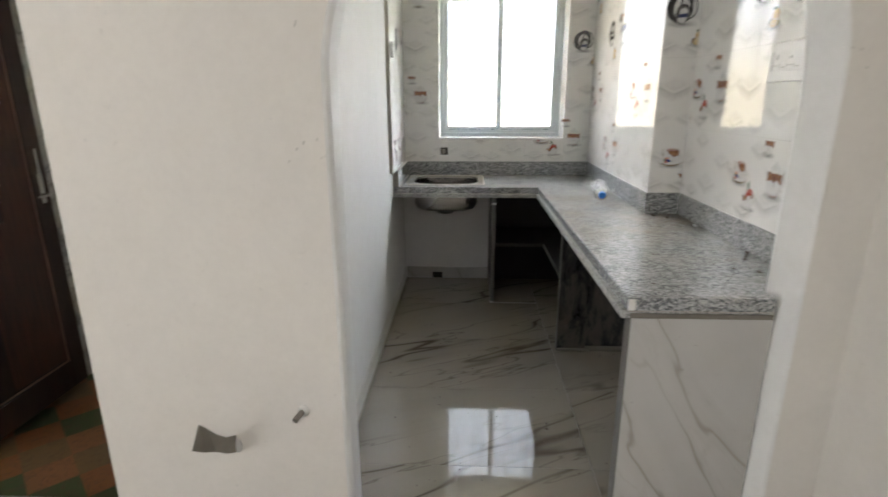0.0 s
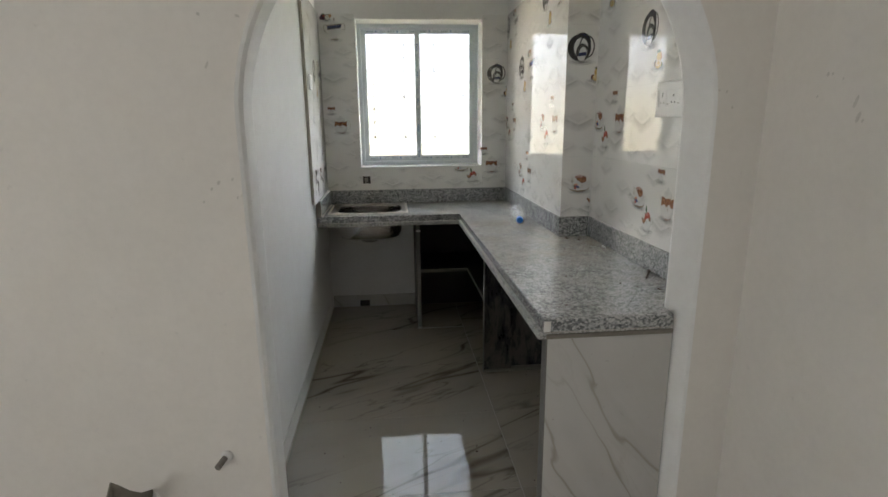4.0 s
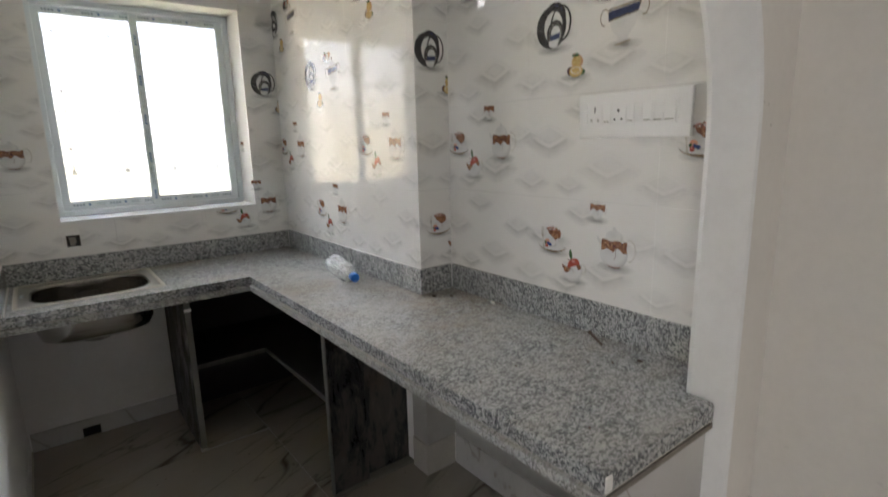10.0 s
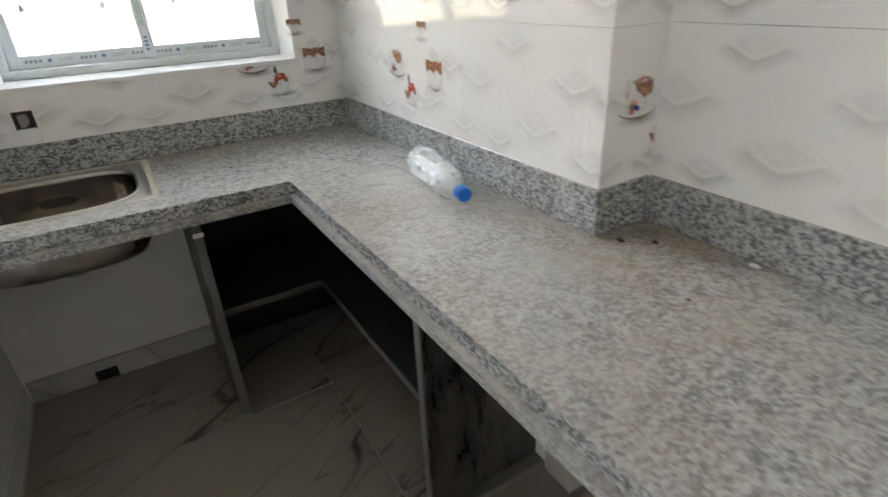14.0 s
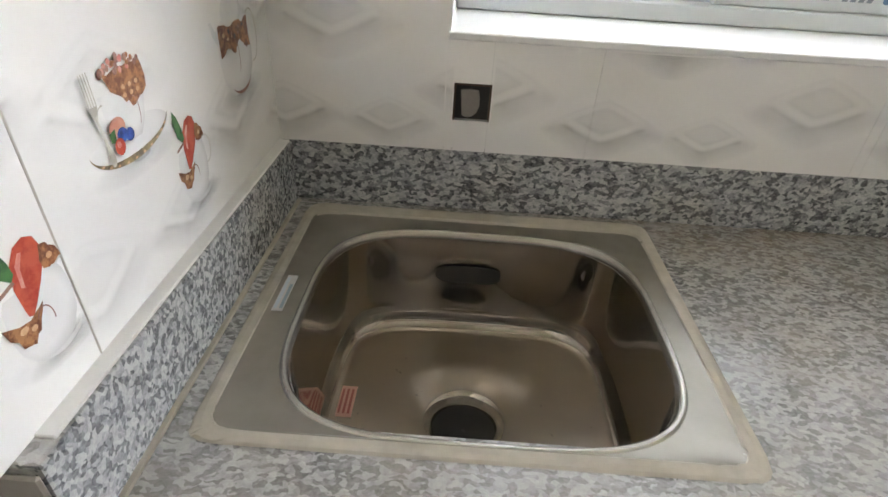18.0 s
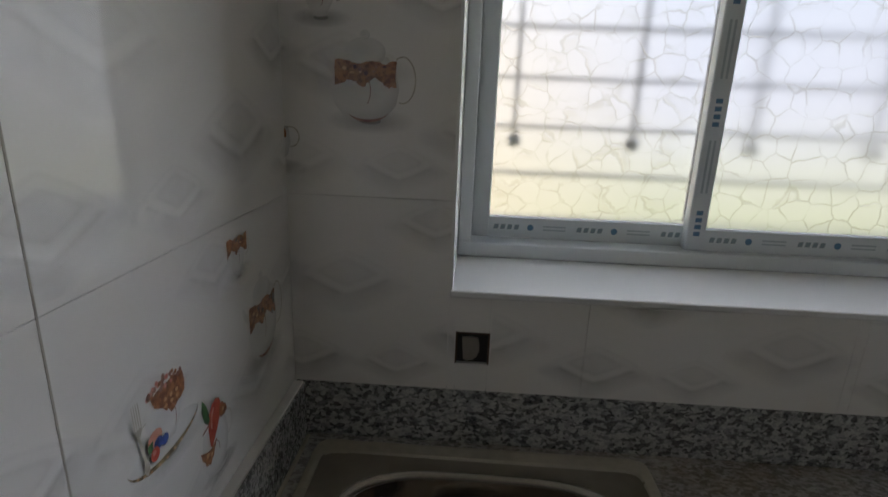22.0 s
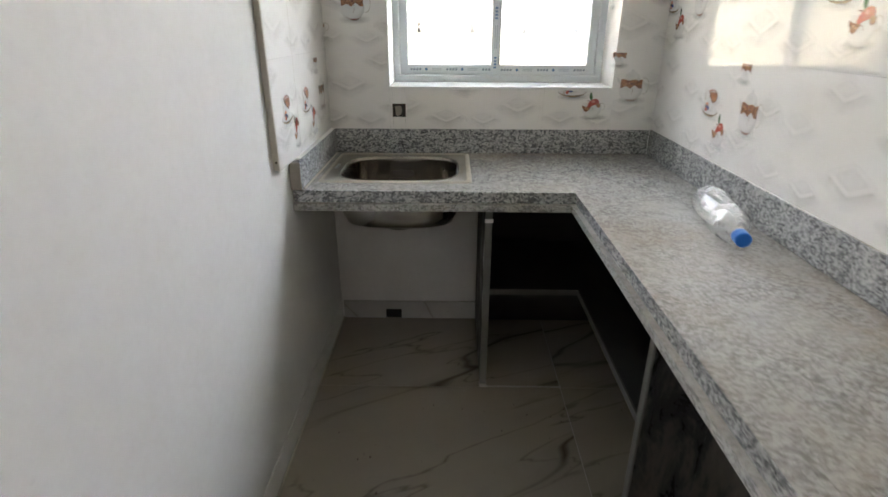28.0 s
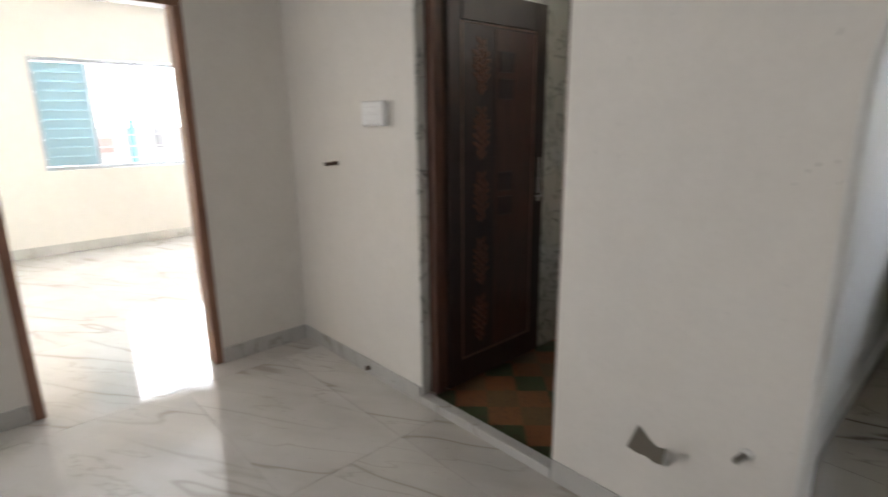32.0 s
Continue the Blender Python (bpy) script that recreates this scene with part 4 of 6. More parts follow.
def dish_art():
    tines = [("silver", [(-0.0480 + d, 0.040), (-0.0468 + d, 0.040), (-0.0454 + d, 0.014), (-0.0468 + d, 0.014)]) for d in (0.0, 0.0030, 0.0060, 0.0090)]
    return [("halo", ellipse(0.006, -0.046, 0.074, 0.018, 26)), ("china", ellipse(0, -0.027, 0.061, 0.017, 26)),
            crescent(0.0, -0.020, 0.062, 0.026, 0.0060, "gold", 182, 358),
            *[("nut", ellipse(0.060 * math.cos(radians(a)), -0.020 + 0.0245 * math.sin(radians(a)), 0.0022, 0.0012, 7)) for a in range(215, 335, 13)],
            ("china", vessel([(-0.028, 0.014), (-0.016, 0.024), (0.000, 0.030), (0.018, 0.032)])),
            *[("silver", q) for q in band(-0.030, 0.000, 0.010, 0.012, 0.0012, 12, 80, 285)],
            ("cake", jag([(-0.022, 0.032), (0.010, 0.034), (0.036, 0.034), (0.038, 0.010), (0.026, 0.002), (0.012, 0.000), (-0.002, 0.008), (-0.014, 0.016)], 0.0022, 2)),
            *[("nut", ellipse(0.004 + 0.010 * (k % 3), 0.010 + 0.007 * (k // 3), 0.0028, 0.0022, 7)) for k in range(6)], *heap(-0.024, 0.034, 0.030, 0.013, 12, 34),
            *[("crumb", q) for q in band(0.012, -0.006, 0.006, 0.014, 0.0011, 10, -70, 95)],
            *tines, ("silver", [(-0.0480, 0.014), (-0.0364, 0.014), (-0.0395, 0.004), (-0.0445, 0.004)]), ("silver", [(-0.0436, 0.005), (-0.0408, 0.005), (-0.0352, -0.026), (-0.0392, -0.026)]), ("silver", ellipse(-0.0366, -0.031, 0.0042, 0.008, 12)),
            ("peach", ellipse(-0.020, -0.010, 0.0115, 0.0085, 14)), ("green", [(-0.033, -0.012), (-0.024, -0.010), (-0.026, -0.022), (-0.032, -0.020)]),
            ("blue", ellipse(-0.016, -0.018, 0.0075, 0.0065, 12)), ("blue", ellipse(-0.006, -0.021, 0.0065, 0.006, 12)), ("navy", ellipse(-0.017, -0.016, 0.0025, 0.002, 8)), ("red", ellipse(-0.023, -0.026, 0.0072, 0.0075, 12)), ("pink", ellipse(-0.024, -0.024, 0.003, 0.003, 8))]


def apple_art():
    return [("halo", ellipse(0.010, -0.054, 0.046, 0.013, 22)),
            ("china", vessel([(-0.053, 0.012), (-0.048, 0.020), (-0.034, 0.029), (-0.016, 0.032), (0.002, 0.029), (0.010, 0.025)])), *[("silver", q) for q in band(0.032, -0.006, 0.013, 0.017, 0.0014, 14, -95, 120)],
            ("red", [(-0.013, -0.004), (-0.014, 0.012), (-0.010, 0.028), (-0.002, 0.038), (0.008, 0.041), (0.016, 0.037), (0.019, 0.028), (0.016, 0.016), (0.008, 0.004), (-0.002, -0.008), (-0.008, -0.014), (-0.012, -0.012)]),
            ("pink", [(-0.008, 0.010), (-0.006, 0.026), (0.000, 0.033), (0.003, 0.032), (-0.003, 0.022), (-0.005, 0.008)]),
            ("cake", jag([(0.017, 0.028), (0.027, 0.024), (0.033, 0.012), (0.022, 0.008), (0.014, 0.012)], 0.0016, 5)), ("nut", ellipse(0.023, 0.017, 0.003, 0.0025, 8)),
            ("green", [(-0.013, 0.018), (-0.021, 0.026), (-0.025, 0.042), (-0.022, 0.055), (-0.015, 0.046), (-0.010, 0.032), (-0.009, 0.022)]), ("crumb", [(-0.028, 0.012), (-0.027, 0.015), (-0.012, 0.019), (-0.011, 0.016)]),
            ("cake", jag([(-0.034, -0.008), (-0.014, -0.014), (0.004, -0.010), (-0.004, -0.022), (-0.014, -0.034), (-0.026, -0.030)], 0.0018, 8)), ("nut", ellipse(-0.020, -0.018, 0.004, 0.003, 8)), ("nut", ellipse(-0.012, -0.022, 0.003, 0.0025, 8)),
            *[("crumb", q) for q in band(0.000, -0.024, 0.008, 0.012, 0.0011, 10, -20, 150)],
            crescent(0.006, -0.036, 0.028, 0.020, 0.0045, "shade", 225, 345)]


def bowl_art():
    """A cup holding half an apple, with cake pasted on its side."""
    drawn = [("halo", ellipse(0.008, -0.052, 0.056, 0.014, 24)),
             ("china", vessel([(-0.052, 0.014), (-0.046, 0.024), (-0.032, 0.034), (-0.014, 0.038), (0.004, 0.036), (0.010, 0.034)])), *[("silver", q) for q in band(0.038, -0.006, 0.013, 0.016, 0.0018, 14, -95, 120)],
             ("red", [(-0.018, -0.006), (-0.016, 0.006), (-0.010, 0.017), (0.000, 0.025), (0.012, 0.028), (0.022, 0.024), (0.027, 0.014), (0.026, 0.004), (0.014, 0.002), (0.002, -0.002), (-0.010, -0.010)]),
             ("pink", ellipse(0.004, 0.016, 0.007, 0.005, 12)),
             ("cake", jag([(0.016, 0.006), (0.030, 0.008), (0.032, -0.006), (0.024, -0.012), (0.018, -0.004)], 0.0014, 5)),
             ("green", [(-0.006, 0.020), (-0.013, 0.034), (-0.012, 0.050), (-0.006, 0.056), (-0.001, 0.040), (0.000, 0.026)]), ("crumb", [(-0.020, 0.018), (-0.019, 0.021), (-0.004, 0.019), (-0.004, 0.016)]),
             ("cake", jag([(-0.038, -0.002), (-0.020, -0.006), (-0.002, -0.010), (-0.010, -0.020), (-0.018, -0.030), (-0.030, -0.024)], 0.0018, 8)), ("nut", ellipse(-0.024, -0.012, 0.004, 0.003, 8)), ("nut", ellipse(-0.014, -0.016, 0.003, 0.0025, 8)),
             *[("crumb", q) for q in band(-0.002, -0.020, 0.008, 0.010, 0.0011, 10, -20, 150)],
             crescent(0.004, -0.036, 0.030, 0.018, 0.004, "shade", 215, 335)]
    return [(ink, [(a * 1.12, b) for a, b in pts]) for ink, pts in drawn]


def plate_art():
    return [("halo", ellipse(0.004, -0.074, 0.080, 0.018, 28)), ("black", ellipse(0.002, 0.020, 0.046, 0.050, 26)), ("navy", ellipse(0.006, 0.032, 0.030, 0.030, 20)),
            ("black", ellipse(-0.012, -0.004, 0.062, 0.065, 34)), ("china", ellipse(-0.003, -0.004, 0.038, 0.048, 32)),
            *[("black", q) for q in band(0.028, 0.002, 0.042, 0.056, 0.0065, 32)],
            ("black", ellipse(0.006, -0.026, 0.035, 0.042, 26)), ("china", ellipse(0.008, -0.028, 0.020, 0.027, 24)), *[("silver", q) for q in band(0.006, -0.026, 0.026, 0.033, 0.0012, 24)],
            ("navy", [(-0.016, -0.030), (0.026, -0.024), (0.025, -0.042), (-0.012, -0.046)]), ("china", vessel([(-0.066, 0.014), (-0.058, 0.019), (-0.046, 0.021)])),
            crescent(0.004, -0.056, 0.024, 0.012, 0.003, "shade")]


def tureen_art():
    drawn = [("halo", ellipse(0.008, -0.068, 0.076, 0.018, 28)), ("china", [(-0.060, 0.036), (0.062, 0.044), (0.056, 0.014), (0.044, -0.020), (0.020, -0.044), (0.020, -0.058), (-0.024, -0.062), (-0.018, -0.046), (-0.044, -0.024), (-0.056, 0.006)]),
            ("china", [(-0.048, 0.034), (-0.040, 0.048), (-0.024, 0.060), (-0.004, 0.066), (0.018, 0.063), (0.036, 0.054), (0.048, 0.044)]),
            ("gold", [(-0.060, 0.032), (0.062, 0.042), (0.062, 0.047), (-0.060, 0.037)]), ("navy", [(-0.059, 0.006), (0.056, 0.018), (0.061, 0.040), (-0.060, 0.030)]),
            ("gold", [(-0.057, 0.002), (0.054, 0.015), (0.056, 0.019), (-0.059, 0.006)]),
            *[("gold", q) for q in band(-0.074, 0.016, 0.018, 0.024, 0.0032, 18, 20, 280)], *[("gold", q) for q in band(0.076, 0.026, 0.018, 0.024, 0.0032, 18, -110, 170)],
            ("gold", [(-0.004, 0.066), (0.000, 0.090), (0.005, 0.066)]), ("gold", ellipse(0.001, 0.078, 0.005, 0.008, 10)),
            ("gold", [(-0.030, -0.064), (0.030, -0.056), (0.028, -0.060), (-0.028, -0.068)])]
    return [(ink, [(a * 0.86, b) for a, b in pts]) for ink, pts in drawn]


def fruit_art():
    return [("halo", ellipse(0.004, -0.024, 0.054, 0.014, 20)), ("plum", ellipse(-0.032, -0.006, 0.013, 0.014, 14)), ("plum", ellipse(-0.016, -0.012, 0.011, 0.011, 12)), ("plum", ellipse(-0.022, 0.008, 0.013, 0.012, 14)), ("red", ellipse(-0.012, 0.010, 0.009, 0.010, 12)),
            ("green", [(-0.020, 0.024), (-0.006, 0.020), (-0.010, 0.012), (-0.022, 0.014)]), ("plum", ellipse(0.012, -0.001, 0.023, 0.019, 18)), ("nut", ellipse(0.013, -0.002, 0.020, 0.016, 16)), ("white", ellipse(0.013, -0.002, 0.018, 0.014, 16)),
            ("nut", ellipse(0.032, 0.008, 0.011, 0.013, 12)), ("cake", ellipse(0.010, 0.000, 0.0025, 0.004, 8)), ("cake", ellipse(0.016, -0.003, 0.002, 0.0035, 8))]


def pear_art():
    drawn = [("halo", ellipse(0.000, -0.026, 0.052, 0.014, 20)), ("plum", ellipse(-0.018, -0.008, 0.010, 0.013, 12)), ("green", ellipse(0.019, -0.014, 0.010, 0.009, 12)),
            ("nut", ellipse(0.004, 0.016, 0.018, 0.020, 18)), ("cream", ellipse(0.001, 0.018, 0.014, 0.016, 16)), ("green", ellipse(-0.002, 0.036, 0.012, 0.005, 12)), ("crumb", ellipse(-0.006, 0.039, 0.004, 0.003, 8)),
            ("cream", ellipse(0.000, -0.010, 0.021, 0.017, 18)), ("white", ellipse(0.000, -0.008, 0.016, 0.010, 14)), ("cream", ellipse(0.000, -0.008, 0.013, 0.008, 14))]
    return [(ink, [(a * 1.25, b * 1.05) for a, b in pts]) for ink, pts in drawn]


REVEAL = (("cup", 4.391, 1.505),)
ART = {"cup": cup_art, "pot": pot_art, "dish": dish_art, "apple": apple_art, "bowl": bowl_art, "plate": plate_art, "tureen": tureen_art, "fruit": fruit_art, "pear": pear_art}
SET_A = (("dish", 0.120, 0.188), ("bowl", 0.210, 0.107), ("pot", 0.369, 0.187), ("cup", 0.303, 0.302))
SET_C = (("dish", 0.120, 0.188), ("apple", 0.210, 0.107), ("pot", 0.369, 0.187), ("cup", 0.303, 0.302))
SET_B = (("plate", 0.112, 0.222), ("tureen", 0.369, 0.194), ("fruit", 0.310, 0.286), ("pear", 0.204, 0.082))


def clip_poly(pts, lo, hi):
    """The part of a flat outline between two limits of its first coordinate."""
    for limit, keep in ((lo, 1), (hi, -1)):
        out = []
        for (x0, y0), (x1, y1) in zip(pts, pts[1:] + pts[:1]):
            in0, in1 = (x0 - limit) * keep >= 0, (x1 - limit) * keep >= 0
            if in0:
                out.append((x0, y0))
            if in0 != in1:
                f = (limit - x0) / (x1 - x0)
                out.append((limit, y0 + (y1 - y0) * f))
        pts = out
        if len(pts) < 3:
            return []
    return pts


def printed(kind, side, face, u, z, root, lo=-9.0, hi=9.0, top=9.0):
    """One printed picture, laid flat on a tile; lo, hi and top are where the tile is cut."""
    nrm, along = FRAMES[side]
    sign = along.x + along.y
    limits = sorted(((lo - u) * sign, (hi - u) * sign))
    inks, layer = [], 0
    bm = bmesh.new()
    skin = bm.loops.layers.uv.new("UVMap")
    for ink, shape in ART[kind]():
        pts = clip_poly(shape, *limits)
        if top < 9.0 and pts:
            pts = [(p, q) for q, p in clip_poly([(q, p) for p, q in pts], -9.0, top - z)]
        layer += 1
        if not pts:
            continue
        if ink not in inks:
            inks.append(ink)
        xs, zs = [a for a, b in shape], [b for a, b in shape]
        mx, mz, hx, hz = (max(xs) + min(xs)) / 2, (max(zs) + min(zs)) / 2, (max(xs) - min(xs)) / 2, (max(zs) - min(zs)) / 2
        off = 0.00035 + 0.00002 * layer
        origin = Vector((face, u, z)) if side != "back" else Vector((u, face, z))
        f = bm.faces.new([bm.verts.new(origin + along * a + Vector((0, 0, b)) + nrm * off) for a, b in pts])
        for loop, (a, b) in zip(f.loops, pts):
            loop[skin].uv = ((a - mx) / hx, (b - mz) / hz)
        f.material_index = inks.index(ink)
        f.normal_update()
        if f.normal.dot(nrm) < 0:
            f.normal_flip()
    if not inks:
        bm.free()
        return None
    me = bpy.data.meshes.new("printed_" + kind)
    bm.to_mesh(me)
    bm.free()
    for ink in inks:
        me.materials.append(INK[ink])
    ob = new("printed_" + kind, me)
    ob.parent = root
    return ob


def print_set(kinds, side, face, edge, row, root, lo, hi):
    """A tile's whole set of pictures; edge is the tile's left border as one reads it."""
    sign = FRAMES[side][1].x + FRAMES[side][1].y
    for kind, du, dz in kinds:
        printed(kind, side, face, edge + sign * du, TILE_Z[0] + 0.3335 * row + dz, root, lo, hi)


PADS = ((0.10, 0.205, 1.0), (0.335, 0.115, 1.05), (0.185, 0.055, 0.72), (0.455, 0.225, 0.80), (0.245, 0.300, 0.78), (0.02, 0.065, 0.85))


def printed_pads(side, face, u0, u1, z0, z1, start, root):
    """The trays printed over one stretch of tiles; start is a tile border."""
    nrm, along = FRAMES[side]
    sign = along.x + along.y
    bm = bmesh.new()
    skin = bm.loops.layers.uv.new("UVMap")
    for row in range(4):
        for col in range(-6, 7):
            for du, dz, size in PADS:
                rnd = random.Random(row * 1000 + col * 37 + int(du * 1000))
                cu, cz = start + sign * (0.502 * col + du), TILE_Z[0] + 0.3335 * row + dz
                if cu < u0 - 0.12 or cu > u1 + 0.12 or cz < z0 - 0.1 or cz > z1 + 0.1:
                    continue
                k = size * rnd.uniform(0.93, 1.05)
                w, h = 0.079 * k, 0.037 * k
                lim = sorted(((u0 - cu) * sign, (u1 - cu) * sign))
                pts = clip_poly([(-1.4 * w, -2.0 * h), (1.4 * w, -2.0 * h), (1.4 * w, 1.3 * h), (-1.4 * w, 1.3 * h)], *lim)
                if pts:
                    pts = [(p, q) for q, p in clip_poly([(q, p) for p, q in pts], z0 - cz, z1 - cz)]
                if len(pts) < 3:
                    continue
                off = 0.00008 + 0.00002 * rnd.randrange(10)
                origin = Vector((face, cu, cz)) if side != "back" else Vector((cu, face, cz))
                f = bm.faces.new([bm.verts.new(origin + along * p + Vector((0, 0, q)) + nrm * off) for p, q in pts])
                for loop, (a, b) in zip(f.loops, pts):
                    loop[skin].uv = (a / w, b / h)
                f.normal_update()
                if f.normal.dot(nrm) < 0:
                    f.normal_flip()
    me = bpy.data.meshes.new("printed_trays")
    bm.to_mesh(me)
    bm.free()
    me.materials.append(M_TRAY)
    new("printed_trays", me).parent = root


Z0, Z1 = TILE_Z[0], TILE_Z[-1]
printed_pads("right", FX_R, YK, YP - 0.012, Z0, Z1, 2.362, tiles_right)
printed_pads("right", FX_P, YP - 0.008, YB - 0.014, Z0, Z1, 3.86, tiles_pillar)
printed_pads("back", FY_P, XP - 0.008, XR - 0.012, Z0, Z1, 0.925, tiles_front)
printed_pads("left", FX_L, 3.502, YB - 0.014, Z0, Z1, 3.755, tiles_left)
printed_pads("back", FY_B, FX_L, WX0 - 0.002, Z0, Z1, 0.015, tiles_back)
printed_pads("back", FY_B, WX0, -0.204, Z0, WZ0 - 0.014, 0.015, tiles_back)
printed_pads("back", FY_B, -0.142, WX1, Z0, WZ0 - 0.014, 0.015, tiles_back)
printed_pads("back", FY_B, WX1, FX_P, Z0, Z1, 0.460, tiles_back)

def lowered(kinds, by):
    """The same pictures on tiles set a little lower."""
    return tuple((k, du, dz - by) for k, du, dz in kinds)


lo, hi = YK, YP - 0.012
for kinds, edge, row in ((SET_A, 2.362, 0), (SET_A, 2.865, 1), (SET_A, 1.862, 1), (SET_B, 2.362, 2), (SET_B, 2.865, 3), (SET_B, 1.862, 3)):
    print_set(kinds, "right", FX_R, edge, row, tiles_right, lo, hi)
lo, hi = YP - 0.008, YB - 0.014
for kinds, edge, row in ((SET_A, 3.862, 0), (SET_A, 4.328, 1), (SET_A, 3.337, 1), (SET_B, 3.875, 2), (SET_B, 3.335, 3), (SET_B, 4.332, 3)):
    print_set(kinds, "right", FX_P, edge, row, tiles_pillar, lo, hi)
for kind, u, z in REVEAL:
    printed(kind, "right", WX1 - 0.008, u, z, tiles_back, FY_B + 0.002, YB + 0.185)
lo, hi = XP - 0.008, XR - 0.012
for kinds, edge, row in ((SET_A, 0.925, 0), (SET_B, 0.910, 2)):
    print_set(kinds, "back", FY_P, edge, row, tiles_front, lo, hi)
for kinds, edge, row, lo, hi in ((SET_A, 0.462, 0, 0.46, FX_P), (SET_A, -0.723, 1, FX_L, WX0), (SET_B, -0.733, 3, FX_L, WX0), (SET_B, 0.752, 2, WX1, FX_P)):
    picked = [k for k in kinds if not (row == 0 and k[0] == "dish")]
    if row == 1:
        picked = lowered(picked, 0.014)
    print_set(picked, "back", FY_B, edge, row, tiles_back, lo, hi)
printed("dish", "back", FY_B, 0.582, TILE_Z[0] + 0.188, tiles_back, 0.46, WX1 - 0.002, WZ0 - 0.014)
for kinds, edge, row, lo, hi in ((SET_C, 3.757, 0, 3.757, YB - 0.014), (SET_C, 3.512, 0, 3.50, 3.755), (SET_B, 3.757, 2, 3.757, YB - 0.014)):
    print_set(lowered(kinds, 0.014), "left", FX_L, edge, row, tiles_left, lo, hi)

# ---- worktop ----
worktop = base_at("worktop", (0.8, 2.5, 0), "grey speckled granite worktop on black stone partitions", "worktop")
CX, CY, YE = 0.500, 3.652, 1.578
SX0, SX1, SY0, SY1 = -0.40, 0.11, 3.78, 4.19      # cut-out for the sink


def slab(name, out, z0, z1, bevel, material, label):
    """The L of one layer, out metres beyond the granite's edge, as pieces round the sink's cut-out."""
    x, y, e = CX - out, CY - out, YE + (0.006 if out > 0 else 0.0)
    xb, yb = XP - 0.003, YB - 0.003
    bm = bmesh.new()
    prism(bm, [(x, e), (0.94, e), (0.945, YK + 0.004), (XR - 0.003, YK + 0.006), (XR - 0.003, YP - 0.003), (xb, YP - 0.003), (xb, yb), (SX1, yb), (SX1, y), (x, y)], z0, z1, "z")
    edges = [ed for ed in bm.edges if abs(ed.verts[0].co.z - z1) < 1e-5 and abs(ed.verts[1].co.z - z1) < 1e-5
             and all(v.co.x < CX + 0.01 or v.co.y < YE + 0.01 for v in ed.verts) and not all(v.co.x < SX1 + 0.01 for v in ed.verts)]
    bmesh.ops.bevel(bm, geom=edges, offset=bevel, segments=2, affect="EDGES", profile=0.5)
    part(name, bm, material, worktop, label)
    for a, b, c, d in ((XL + 0.003, SX0, y, yb), (SX0, SX1, y, SY0), (SX0, SX1, SY1, yb)):
        part(name, box_bm(a, b, c, d, z0, z1), material, worktop, label)


slab("slab", 0.0, TOP - 0.043, TOP, 0.008, M_GRANITE, "dusty speckled granite slab")
slab("lip", 0.014, TOP - 0.070, TOP - 0.045, 0.003, M_LIP, "narrow granite lip under the slab's edge")
slab("bedding", -0.004, TOP - 0.0455, TOP - 0.0425, 0.0005, M_CEMENT, "pale cement line between slab and lip")
# dark strip standing for the shaded gap below the slab's end
part("end_gap_shade", box_bm(0.512, 0.944, YE + 0.001, YE + 0.0055, TOP - 0.069, TOP - 0.053, 0.001), M_MORTAR_SHADE, worktop, "dark rough strip for the shaded gap under the slab's end")
part("edge_chip", box_bm(CX + 0.001, CX + 0.024, YE - 0.003, YE + 0.01, TOP - 0.042, TOP - 0.006, 0.002), M_PLASTER, worktop, "white filler at the slab's corner")

S = 0.006
for name, dims in (("back", (FX_L, FX_P - S, FY_B - S + 0.006, FY_B + 0.008, 1)), ("left", (XL, XL + 0.039, CY - 0.002, FY_B - S + 0.004, 1)),
                   ("pillar", (FX_P - S, XP - 0.001, FY_P - S, FY_B - S + 0.004, 1)), ("front", (FX_P, FX_R - S, FY_P - S, YP - 0.001, 1)), ("right", (FX_R - S, XR - 0.001, YK + 0.004, FY_P - S + 0.0, 1))):
    part("upstand", box_bm(dims[0], dims[1], dims[2], dims[3], TOP + 0.0005, TILE_Z[0] + (0.004 if name != "left" else 0.0), 0.003, 2), M_GRANITE, worktop, "granite upstand along the wall")
part("end_filler", box_bm(XL + 0.001, XL + 0.038, CY - 0.007, CY - 0.0025, TOP + 0.003, TILE_Z[0] - 0.008, 0.002), M_CEMENT, worktop, "rough beige filler on the upstand's end")
part("grout_line", box_bm(XL + 0.037, XL + 0.046, CY + 0.02, FY_B - S, TOP + 0.0003, TOP + 0.004, 0.002), M_CAULK, worktop)
part("grout_line", box_bm(XL + 0.02, XL + 0.036, CY + 0.02, FY_B - S, TILE_Z[0] - 0.001, TILE_Z[0] + 0.003, 0.001), M_PLASTER, worktop)

# stone partitions and shelves below
part("end_panel", box_bm(0.522, 0.955, 1.600, 1.625, 0.0, TOP - 0.071), M_MARBLE, worktop, "white veined marble end panel")
part("panel_edge", box_bm(0.5165, 0.5215, 1.600, 1.645, 0.0, TOP - 0.071), M_SLATE_EDGE, worktop, "grey sawn edge of the end panel")
part("end_panel_back", box_bm(0.524, 0.955, 1.6255, 1.645, 0.0, TOP - 0.071), M_PLASTER, worktop)
P1 = part("partition", box_bm(0.188, 0.212, 3.700, YB - 0.012, 0.0, TOP - 0.071, 0.001), M_SLATE, worktop, "black stone partition smeared with cement")
part("edge", box_bm(0.187, 0.213, 3.694, 3.6995, 0.0, TOP - 0.071), M_SLATE_EDGE, P1, "sawn grey edge")
part("mortar_dab", box_bm(0.184, 0.216, 3.690, 3.6935, 0.735, 0.75, 0.002), M_PLASTER, P1)
